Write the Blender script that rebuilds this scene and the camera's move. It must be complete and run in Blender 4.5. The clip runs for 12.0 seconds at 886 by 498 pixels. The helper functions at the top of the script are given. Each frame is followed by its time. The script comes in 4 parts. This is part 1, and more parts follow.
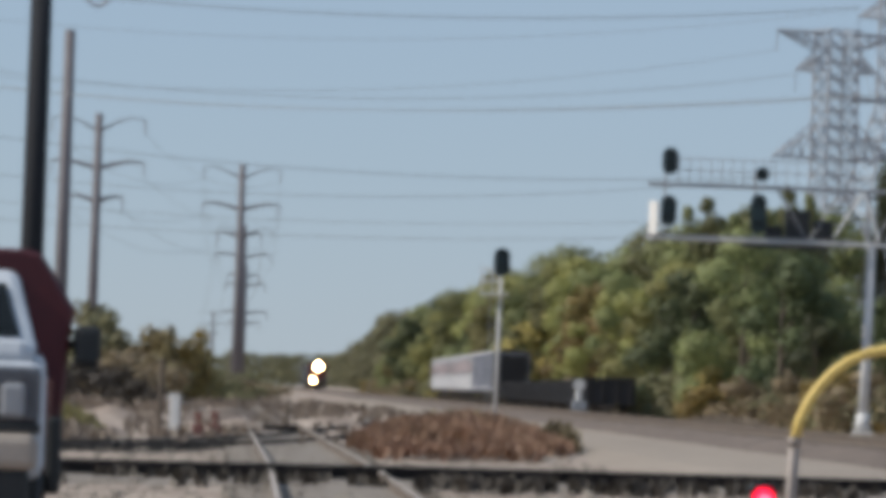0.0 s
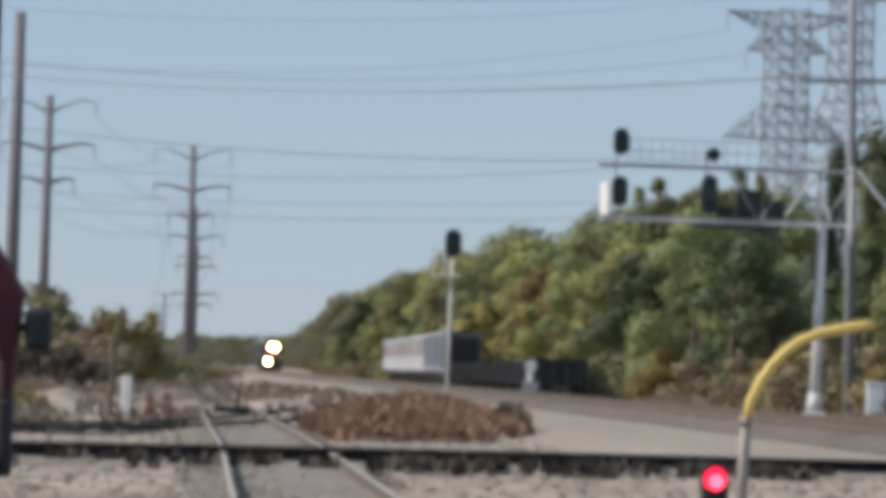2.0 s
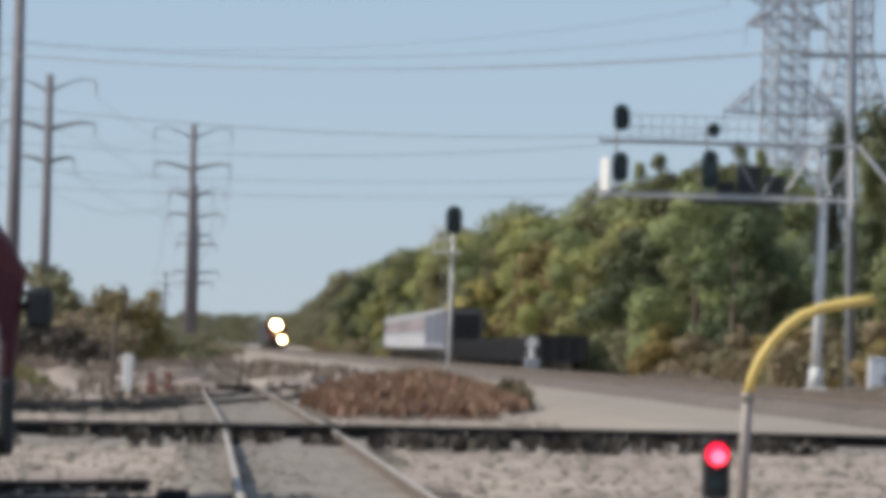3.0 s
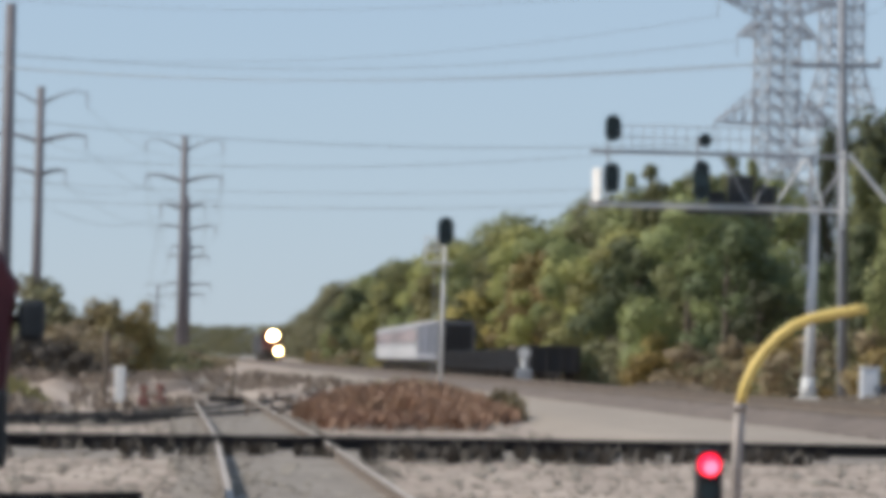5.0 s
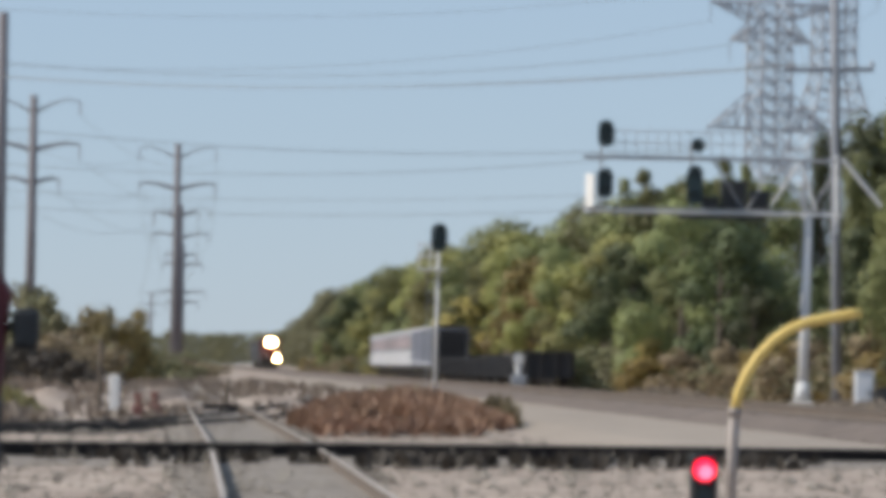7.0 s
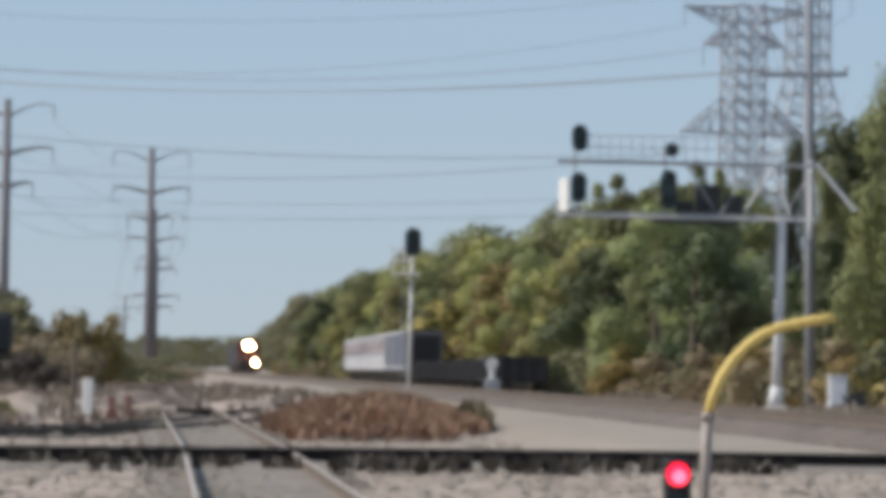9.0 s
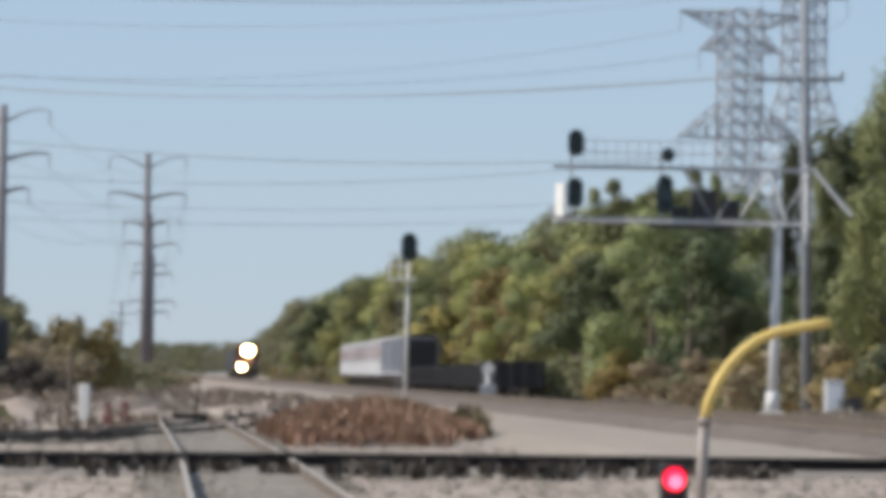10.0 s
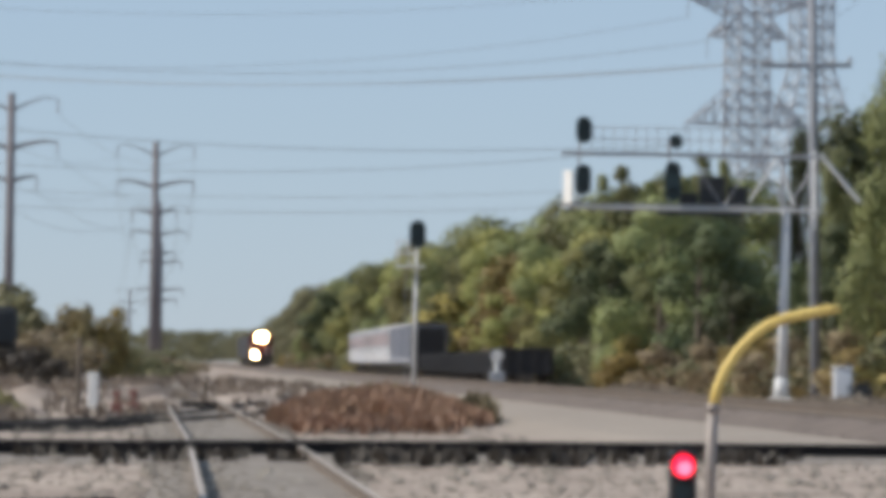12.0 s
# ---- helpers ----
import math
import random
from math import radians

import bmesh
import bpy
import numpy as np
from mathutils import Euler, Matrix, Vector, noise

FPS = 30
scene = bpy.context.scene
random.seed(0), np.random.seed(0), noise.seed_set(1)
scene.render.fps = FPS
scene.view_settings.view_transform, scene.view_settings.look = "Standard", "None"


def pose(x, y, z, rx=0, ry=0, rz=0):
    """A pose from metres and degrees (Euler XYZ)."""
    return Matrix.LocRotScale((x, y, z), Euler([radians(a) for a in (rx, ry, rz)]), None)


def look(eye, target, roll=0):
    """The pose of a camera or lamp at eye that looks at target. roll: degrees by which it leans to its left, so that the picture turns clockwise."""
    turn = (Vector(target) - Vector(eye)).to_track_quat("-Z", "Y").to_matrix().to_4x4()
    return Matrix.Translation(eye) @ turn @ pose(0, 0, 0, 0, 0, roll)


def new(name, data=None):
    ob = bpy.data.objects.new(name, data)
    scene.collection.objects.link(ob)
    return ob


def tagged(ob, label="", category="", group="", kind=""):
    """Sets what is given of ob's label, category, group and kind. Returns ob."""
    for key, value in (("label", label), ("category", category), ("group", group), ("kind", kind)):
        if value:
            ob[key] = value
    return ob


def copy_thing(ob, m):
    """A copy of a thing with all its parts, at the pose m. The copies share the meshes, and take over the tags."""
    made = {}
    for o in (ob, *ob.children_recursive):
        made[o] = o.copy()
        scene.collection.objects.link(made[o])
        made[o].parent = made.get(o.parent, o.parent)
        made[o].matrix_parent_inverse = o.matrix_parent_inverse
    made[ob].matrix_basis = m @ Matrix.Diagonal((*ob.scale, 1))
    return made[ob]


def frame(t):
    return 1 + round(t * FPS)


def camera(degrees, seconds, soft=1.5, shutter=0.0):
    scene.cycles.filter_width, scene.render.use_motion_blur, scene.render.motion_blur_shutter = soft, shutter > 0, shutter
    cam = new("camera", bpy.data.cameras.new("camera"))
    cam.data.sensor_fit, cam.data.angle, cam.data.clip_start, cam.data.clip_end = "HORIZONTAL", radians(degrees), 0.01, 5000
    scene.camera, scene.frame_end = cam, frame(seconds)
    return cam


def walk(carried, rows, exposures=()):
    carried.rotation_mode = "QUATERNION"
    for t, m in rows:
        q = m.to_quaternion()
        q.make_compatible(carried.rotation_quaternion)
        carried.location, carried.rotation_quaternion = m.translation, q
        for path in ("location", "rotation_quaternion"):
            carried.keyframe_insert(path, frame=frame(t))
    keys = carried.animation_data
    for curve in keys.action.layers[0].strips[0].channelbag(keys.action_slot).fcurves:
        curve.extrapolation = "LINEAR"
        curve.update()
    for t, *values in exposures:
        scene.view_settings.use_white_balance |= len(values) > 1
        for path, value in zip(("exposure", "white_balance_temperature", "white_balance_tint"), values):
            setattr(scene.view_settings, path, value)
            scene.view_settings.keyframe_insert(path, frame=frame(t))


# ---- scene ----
cam = camera(8.007, 12.0, soft=7.3)
EYE = (0.0, 0.0, 1.28)


def aim(turn, tilt, lean):
    """The hand-held camera stays in one place and only turns."""
    return pose(*EYE, 90 + tilt, 0, turn) @ pose(0, 0, 0, 0, 0, lean)


walk(cam, [
    (0, aim(0.472, 1.266, 2.08)), (0.1, aim(0.481, 1.281, 2.07)), (0.2, aim(0.472, 1.281, 2.06)), (0.3, aim(0.462, 1.282, 2.05)),
    (0.4, aim(0.424, 1.274, 2.04)), (0.5, aim(0.366, 1.264, 2.03)), (0.6, aim(0.283, 1.260, 2.02)), (0.7, aim(0.180, 1.254, 2.02)),
    (0.8, aim(0.123, 1.256, 2.01)), (0.9, aim(0.114, 1.257, 2.01)), (1, aim(0.103, 1.223, 2.00)), (1.1, aim(0.073, 1.173, 2.00)),
    (1.2, aim(0.024, 1.109, 2.00)), (1.3, aim(0.022, 1.044, 2.00)), (1.4, aim(0.000, 0.960, 2.00)), (1.5, aim(0.000, 0.854, 2.00)),
    (1.6, aim(-0.032, 0.830, 1.98)), (1.7, aim(-0.023, 0.820, 1.97)), (1.8, aim(-0.009, 0.960, 1.95)), (1.9, aim(0.032, 1.072, 1.93)),
    (2, aim(0.025, 1.111, 1.91)), (2.1, aim(0.024, 1.100, 1.87)), (2.2, aim(0.014, 1.091, 1.83)), (2.3, aim(0.041, 1.025, 1.79)),
    (2.4, aim(0.019, 0.941, 1.75)), (2.5, aim(0.013, 0.872, 1.70)), (2.6, aim(-0.004, 0.791, 1.68)), (2.7, aim(0.024, 0.772, 1.67)),
    (2.8, aim(0.043, 0.771, 1.65)), (2.9, aim(0.044, 0.809, 1.63)), (3, aim(0.026, 0.902, 1.61)), (3.1, aim(0.069, 1.334, 1.61)),
    (3.2, aim(0.040, 1.335, 1.61)), (3.3, aim(-0.055, 1.291, 1.61)), (3.4, aim(-0.059, 1.140, 1.61)), (3.5, aim(-0.078, 1.074, 1.61)),
    (3.6, aim(-0.072, 1.019, 1.57)), (3.7, aim(-0.081, 0.957, 1.54)), (5.3, aim(-0.053, 1.009, 1.40)), (5.4, aim(-0.062, 1.009, 1.39)),
    (5.5, aim(-0.073, 0.979, 1.38)), (5.6, aim(-0.053, 0.990, 1.36)), (5.7, aim(-0.079, 1.056, 1.34)), (5.8, aim(-0.078, 1.103, 1.32)),
    (5.9, aim(-0.087, 1.122, 1.31)), (6, aim(-0.084, 1.132, 1.29)), (6.1, aim(-0.087, 1.132, 1.28)), (6.2, aim(-0.087, 1.132, 1.28)),
    (6.3, aim(-0.097, 1.122, 1.27)), (6.4, aim(-0.106, 1.123, 1.27)), (6.5, aim(-0.100, 1.104, 1.27)), (6.6, aim(-0.107, 1.094, 1.24)),
    (6.7, aim(-0.106, 1.094, 1.21)), (6.8, aim(-0.106, 1.094, 1.18)), (6.9, aim(-0.116, 1.076, 1.15)), (7, aim(-0.102, 1.063, 1.12)),
    (7.1, aim(-0.098, 1.047, 1.12)), (7.2, aim(-0.107, 1.057, 1.11)), (8.8, aim(-0.335, 0.947, 1.02)), (8.9, aim(-0.334, 0.995, 1.09)),
    (9, aim(-0.339, 1.107, 1.16)), (9.1, aim(-0.347, 1.165, 1.15)), (9.2, aim(-0.337, 1.193, 1.14)), (9.3, aim(-0.346, 1.193, 1.12)),
    (9.4, aim(-0.356, 1.184, 1.11)), (9.5, aim(-0.356, 1.190, 1.10)), (9.6, aim(-0.346, 1.174, 1.10)), (9.7, aim(-0.356, 1.165, 1.10)),
    (9.8, aim(-0.365, 1.165, 1.10)), (9.9, aim(-0.375, 1.165, 1.10)), (10, aim(-0.372, 1.155, 1.10)), (10.1, aim(-0.375, 1.156, 1.08)),
    (10.2, aim(-0.356, 1.137, 1.06)), (10.3, aim(-0.366, 1.127, 1.05)), (10.4, aim(-0.347, 1.127, 1.03)), (10.5, aim(-0.345, 1.114, 1.01)),
    (10.6, aim(-0.348, 1.099, 1.02)), (10.7, aim(-0.348, 1.099, 1.03)), (10.8, aim(-0.357, 1.099, 1.04)), (10.9, aim(-0.348, 1.099, 1.05)),
    (11, aim(-0.361, 1.098, 1.06)), (11.1, aim(-0.346, 1.099, 1.05)), (11.2, aim(-0.339, 1.092, 1.03)), (11.3, aim(-0.361, 1.092, 1.01)),
    (11.4, aim(-0.347, 1.085, 0.99)), (11.5, aim(-0.332, 1.089, 0.98)), (11.6, aim(-0.311, 1.070, 0.97)), (11.7, aim(-0.333, 1.063, 0.96)),
    (11.8, aim(-0.340, 1.063, 0.95)), (11.9, aim(-0.319, 1.049, 0.95)), (12, aim(-0.299, 1.038, 0.94)),
], exposures=[(0, -0.15), (0.5, -0.10), (1.0, -0.02), (1.5, 0.26), (2.0, -0.04), (2.5, 0.26), (2.8, 0.25), (3.0, 0.06), (3.2, -0.10), (3.5, 0.10), (5.5, 0.10), (6.0, 0.0), (6.5, 0.03), (7.0, 0.05), (8.8, 0.06), (9.0, 0.0), (9.5, 0.0), (10.0, 0.13), (10.5, 0.03), (11.0, 0.0), (12, 0.04)])

# ---- light ----
SUN = Vector((-0.77, -0.12, 0.62)).normalized()
world = bpy.data.worlds.new("sky")
scene.world = world
world.use_nodes = True
wn = world.node_tree.nodes
sky = wn.new("ShaderNodeTexSky")
sky.sky_type = "NISHITA"
sky.sun_disc = False
sky.sun_elevation = math.asin(SUN.z)
sky.sun_rotation = math.atan2(SUN.x, SUN.y)
sky.air_density, sky.dust_density, sky.ozone_density = 1.0, 0.0, 4.0
wn["Background"].inputs["Strength"].default_value = 0.1
haze = wn.new("ShaderNodeMix")
haze.data_type, haze.blend_type = "RGBA", "MULTIPLY"
haze.inputs["Factor"].default_value = 1.0
haze.inputs["B"].default_value = (0.86, 0.93, 1.20, 1)
world.node_tree.links.new(sky.outputs["Color"], haze.inputs["A"])
thin = wn.new("ShaderNodeMix")
thin.data_type = "RGBA"
thin.inputs["Factor"].default_value = 0.66
thin.inputs["B"].default_value = (3.85, 4.98, 6.2, 1)
world.node_tree.links.new(haze.outputs["Result"], thin.inputs["A"])
world.node_tree.links.new(thin.outputs["Result"], wn["Background"].inputs["Color"])
lamp = bpy.data.lights.new("sun", "SUN")
lamp.energy, lamp.angle, lamp.color = 4.5, radians(0.5), (1.0, 0.93, 0.82)
sun = new("sun", lamp)
sun.matrix_world = look((0, 0, 60), Vector((0, 0, 60)) - SUN)


# ---- materials ----
def mat(name, a, b=None, rough=0.8, metal=0.0, scale=2.0, fine=25.0, bump=0.15, contrast=0.6, per_object=0.0, per_island=0.0):
    """A surface whose colour wanders between a and b at two scales, with fine relief."""
    m = bpy.data.materials.new(name)
    m.use_nodes = True
    nt = m.node_tree
    n, l = nt.nodes, nt.links
    p = n["Principled BSDF"]
    b = b or tuple(c * 0.7 for c in a)
    tc = n.new("ShaderNodeTexCoord")
    n1, n2 = n.new("ShaderNodeTexNoise"), n.new("ShaderNodeTexNoise")
    n1.inputs["Scale"].default_value, n1.inputs["Detail"].default_value = scale, 5
    n2.inputs["Scale"].default_value, n2.inputs["Detail"].default_value = fine, 4
    for x in (n1, n2):
        l.new(tc.outputs["Object"], x.inputs["Vector"])
    add = n.new("ShaderNodeMath")
    add.operation = "MULTIPLY_ADD"
    add.inputs[1].default_value = 0.5
    l.new(n2.outputs["Fac"], add.inputs[0])
    l.new(n1.outputs["Fac"], add.inputs[2])
    ramp = n.new("ShaderNodeMapRange")
    ramp.inputs["From Min"].default_value = 0.75 - 0.5 * (1 - contrast) - 0.08
    ramp.inputs["From Max"].default_value = 0.75 + 0.5 * (1 - contrast) + 0.08
    l.new(add.outputs[0], ramp.inputs["Value"])
    mix = n.new("ShaderNodeMix")
    mix.data_type = "RGBA"
    mix.inputs["A"].default_value, mix.inputs["B"].default_value = (*a, 1), (*b, 1)
    l.new(ramp.outputs["Result"], mix.inputs["Factor"])
    out = mix.outputs["Result"]
    for amount, node, sock in ((per_object, "ShaderNodeObjectInfo", "Random"), (per_island, "ShaderNodeNewGeometry", "Random Per Island")):
        if amount:
            src = n.new(node)
            hsv = n.new("ShaderNodeHueSaturation")
            mr = n.new("ShaderNodeMapRange")
            mr.inputs["To Min"].default_value, mr.inputs["To Max"].default_value = 1 - amount, 1 + amount
            l.new(src.outputs[sock], mr.inputs["Value"])
            l.new(mr.outputs["Result"], hsv.inputs["Value"])
            mh = n.new("ShaderNodeMapRange")
            mh.inputs["To Min"].default_value, mh.inputs["To Max"].default_value = 0.5 - 0.035 * amount, 0.5 + 0.06 * amount
            l.new(src.outputs[sock], mh.inputs["Value"])
            l.new(mh.outputs["Result"], hsv.inputs["Hue"])
            l.new(out, hsv.inputs["Color"])
            out = hsv.outputs["Color"]
    l.new(out, p.inputs["Base Color"])
    p.inputs["Roughness"].default_value, p.inputs["Metallic"].default_value = rough, metal
    if bump:
        bp = n.new("ShaderNodeBump")
        bp.inputs["Strength"].default_value, bp.inputs["Distance"].default_value = bump, 0.05
        l.new(n2.outputs["Fac"], bp.inputs["Height"])
        l.new(bp.outputs["Normal"], p.inputs["Normal"])
    return m


def leaf_mat(name, a, b, per_object=0.38, per_island=0.16):
    m = mat(name, a, b, rough=0.65, scale=0.5, fine=3.0, bump=0, contrast=0.5, per_object=per_object, per_island=per_island)
    nt = m.node_tree
    p = nt.nodes["Principled BSDF"]
    tr, ms = nt.nodes.new("ShaderNodeBsdfTranslucent"), nt.nodes.new("ShaderNodeMixShader")
    nt.links.new(p.inputs["Base Color"].links[0].from_socket, tr.inputs["Color"])
    ms.inputs["Fac"].default_value = 0.25
    nt.links.new(p.outputs[0], ms.inputs[1])
    nt.links.new(tr.outputs[0], ms.inputs[2])
    nt.links.new(ms.outputs[0], nt.nodes["Material Output"].inputs["Surface"])
    return m


def glow(name, color, strength):
    m = bpy.data.materials.new(name)
    m.use_nodes = True
    p = m.node_tree.nodes["Principled BSDF"]
    p.inputs["Base Color"].default_value = (*color, 1)
    p.inputs["Emission Color"].default_value = (*color, 1)
    p.inputs["Emission Strength"].default_value = strength
    return m


M_ground = mat("dusty gravel ground", (0.455, 0.373, 0.31), (0.215, 0.163, 0.13), 0.95, scale=0.45, fine=6, bump=0.5, contrast=0.75)
M_ballast = mat("crushed limestone ballast", (0.295, 0.257, 0.22), (0.145, 0.122, 0.103), 0.95, scale=1.3, fine=9, bump=0.6, contrast=0.8)
M_brownballast = mat("brown weathered ballast", (0.188, 0.147, 0.12), (0.092, 0.071, 0.058), 0.95, scale=0.8, fine=5, bump=0.6, contrast=0.8)
M_road = mat("pale packed gravel", (0.365, 0.305, 0.248), (0.235, 0.195, 0.158), 0.95, scale=0.4, fine=5, bump=0.3, contrast=0.6)
M_stone = mat("loose stone", (0.31, 0.275, 0.235), (0.20, 0.176, 0.15), 0.95, scale=3, fine=30, bump=0.2, per_island=0.22)
# Near black: shade on the rail sides is put into the rust colour.
M_rail = mat("rusty rail steel with shaded sides", (0.014, 0.010, 0.009), (0.008, 0.006, 0.006), 0.95, 0.0, scale=2, fine=30, bump=0.2)
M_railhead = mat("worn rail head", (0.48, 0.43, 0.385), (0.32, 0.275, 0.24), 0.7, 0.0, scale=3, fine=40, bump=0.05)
M_tie = mat("weathered timber tie", (0.16, 0.13, 0.105), (0.08, 0.065, 0.055), 0.95, scale=2, fine=18, bump=0.4, per_object=0.25)
M_weed = leaf_mat("dry russet weeds", (0.30, 0.16, 0.105), (0.235, 0.15, 0.095), 0.1, 0.14)
M_greyweed = leaf_mat("grey brown dead weeds", (0.27, 0.215, 0.17), (0.19, 0.15, 0.12), 0.1, 0.2)
M_darkweed = leaf_mat("dark brush and shaded oily tufts", (0.07, 0.056, 0.045), (0.045, 0.037, 0.03), 0.1, 0.2)
M_straw = leaf_mat("dry straw grass", (0.31, 0.235, 0.145), (0.21, 0.165, 0.10), 0.1, 0.2)
M_leaf = leaf_mat("dusty green leaves", (0.112, 0.125, 0.049), (0.060, 0.074, 0.034))
M_leafolive = leaf_mat("olive green leaves", (0.30, 0.272, 0.088), (0.185, 0.182, 0.064))
M_scrubhaze = leaf_mat("dusty olive scrub and hazed far leaves", (0.205, 0.19, 0.10), (0.14, 0.13, 0.075), 0.3, 0.35)
M_leafmid = leaf_mat("dusty mid green leaves", (0.215, 0.215, 0.08), (0.135, 0.145, 0.058))
M_leafgold = leaf_mat("yellowing leaves", (0.35, 0.25, 0.085), (0.24, 0.19, 0.065))
M_leafbrown = leaf_mat("brown autumn leaves", (0.22, 0.165, 0.08), (0.155, 0.128, 0.06))
M_bark = mat("grey brown bark", (0.15, 0.12, 0.095), (0.08, 0.065, 0.05), 0.95, scale=2, fine=15, bump=0.5)
M_pole = mat("weathered brown steel pole", (0.20, 0.187, 0.197), (0.135, 0.125, 0.135), 0.8, 0.0, scale=0.5, fine=6, bump=0.1)
M_darkpole = mat("dark blue grey painted pole", (0.010, 0.013, 0.020), (0.006, 0.008, 0.012), 0.85, 0.0, scale=1, fine=10, bump=0.1)
M_galv = mat("galvanised steel", (0.70, 0.70, 0.69), (0.54, 0.54, 0.54), 0.65, 0.0, scale=1, fine=12, bump=0.05)
M_lattice = mat("weathered galvanised lattice", (0.41, 0.43, 0.465), (0.30, 0.315, 0.345), 0.7, 0.0, scale=1, fine=10, bump=0.05)
M_alu = mat("bright aluminium", (0.72, 0.73, 0.74), (0.6, 0.6, 0.62), 0.45, 0.2, scale=1, fine=10, bump=0.03)
M_steelgrey = mat("dull grey steel", (0.34, 0.355, 0.38), (0.25, 0.26, 0.28), 0.7, 0.1, scale=1, fine=10, bump=0.05)
M_redcore = glow("red lamp core", (1.0, 0.09, 0.15), 3.6)
M_black = mat("matt black paint", (0.018, 0.02, 0.022), (0.01, 0.011, 0.012), 0.55, 0, scale=2, fine=20, bump=0.05)
M_blackcar = mat("sooty black car paint and shaded ends", (0.013, 0.014, 0.018), (0.026, 0.024, 0.024), 0.7, 0, scale=0.6, fine=8, bump=0.1)
M_teal = mat("dark lens hood", (0.014, 0.038, 0.043), (0.01, 0.022, 0.026), 0.4, 0, scale=3, fine=20, bump=0.03)
M_wire = mat("oxidised conductor", (0.22, 0.23, 0.24), (0.16, 0.165, 0.17), 0.7, 0.1, bump=0)
M_greycar = mat("faded grey car paint", (0.55, 0.555, 0.58), (0.27, 0.275, 0.29), 0.8, 0.0, scale=0.35, fine=1.6, bump=0.1, per_object=0.12)
M_whitecar = mat("chalky white panel paint", (0.74, 0.73, 0.73), (0.40, 0.40, 0.41), 0.7, 0, scale=0.5, fine=1.5, bump=0.1)
M_white = mat("white enamel", (0.78, 0.77, 0.74), (0.62, 0.6, 0.57), 0.5, 0, scale=2, fine=15, bump=0.05)
M_red = mat("dark red car paint", (0.075, 0.003, 0.008), (0.05, 0.0025, 0.006), 0.55, 0, scale=1, fine=12, bump=0.01)
M_redrust = mat("faded red paint", (0.21, 0.085, 0.07), (0.12, 0.06, 0.05), 0.8, 0, scale=3, fine=20, bump=0.1)
M_yellow = mat("safety yellow paint", (0.74, 0.55, 0.17), (0.58, 0.42, 0.12), 0.6, 0, scale=4, fine=30, bump=0.05)
M_greypost = mat("scuffed grey pipe", (0.36, 0.33, 0.31), (0.24, 0.2, 0.18), 0.6, 0.3, scale=5, fine=30, bump=0.1)
M_glass = mat("tinted glass", (0.012, 0.016, 0.018), (0.02, 0.024, 0.026), 0.06, 0, bump=0)
M_chrome = mat("dull chrome", (0.13, 0.135, 0.15), (0.05, 0.05, 0.06), 0.4, 0.4, scale=5, fine=20, bump=0.03)
M_tan = mat("scuffed pale bumper", (0.38, 0.33, 0.29), (0.28, 0.245, 0.21), 0.6, 0, bump=0.03)
M_slate = mat("weathered slate grey steel", (0.26, 0.275, 0.305), (0.19, 0.20, 0.225), 0.75, 0.0, scale=0.5, fine=6, bump=0.08)
M_fleet = mat("dusty white fleet paint", (0.52, 0.56, 0.61), (0.40, 0.43, 0.47), 0.5, 0, scale=2, fine=15, bump=0.03)
M_bluecar = mat("sooty blue grey car paint", (0.27, 0.285, 0.33), (0.17, 0.18, 0.21), 0.8, 0.0, scale=0.35, fine=1.6, bump=0.1, per_object=0.12)
M_mauve = mat("faded mauve spray paint", (0.56, 0.47, 0.48), (0.34, 0.30, 0.32), 0.8, 0, scale=0.5, fine=2.0, bump=0.05, per_object=0.2)
M_mainrail = mat("dusty brown rail steel", (0.16, 0.125, 0.10), (0.10, 0.08, 0.065), 0.9, 0.0, scale=2, fine=30, bump=0.2)
M_rubber = mat("black rubber", (0.018, 0.018, 0.018), (0.03, 0.028, 0.026), 0.85, 0, scale=5, fine=40, bump=0.2)
M_loco = mat("sooty orange red cab paint", (0.17, 0.03, 0.02), (0.10, 0.022, 0.016), 0.6, 0, scale=1, fine=8, bump=0.05)
M_locodark = mat("grimy dark underframe", (0.03, 0.026, 0.024), (0.05, 0.042, 0.036), 0.8, 0, scale=1, fine=8, bump=0.1)
M_headlight = glow("headlight and glare disc", (1.0, 0.66, 0.30), 120)
M_redlamp = glow("red lens", (1.0, 0.012, 0.045), 2.6)
M_concrete = mat("pale concrete", (0.48, 0.46, 0.43), (0.36, 0.34, 0.31), 0.9, 0, scale=3, fine=25, bump=0.2)


# ---- mesh helpers ----
def mesh_of(name, bm, material, smooth=False):
    me = bpy.data.meshes.new(name)
    bm.to_mesh(me)
    bm.free()
    for m in material if isinstance(material, (list, tuple)) else [material]:
        me.materials.append(m)
    if smooth:
        for p in me.polygons:
            p.use_smooth = True
    return me


def part(name, bm, material, parent, label="", smooth=False):
    ob = new(name, mesh_of(name, bm, material, smooth))
    ob.parent = parent
    return tagged(ob, label)


def single(name, bm, material, label="", category="", group="", kind="", smooth=False):
    return tagged(new(name, mesh_of(name, bm, material, smooth)), label, category, group, kind)


def thing(name, at, label, category, group="", turn=0.0):
    e = new(name)
    e.matrix_basis = pose(*at, 0, 0, turn)
    return tagged(e, label, category, group)


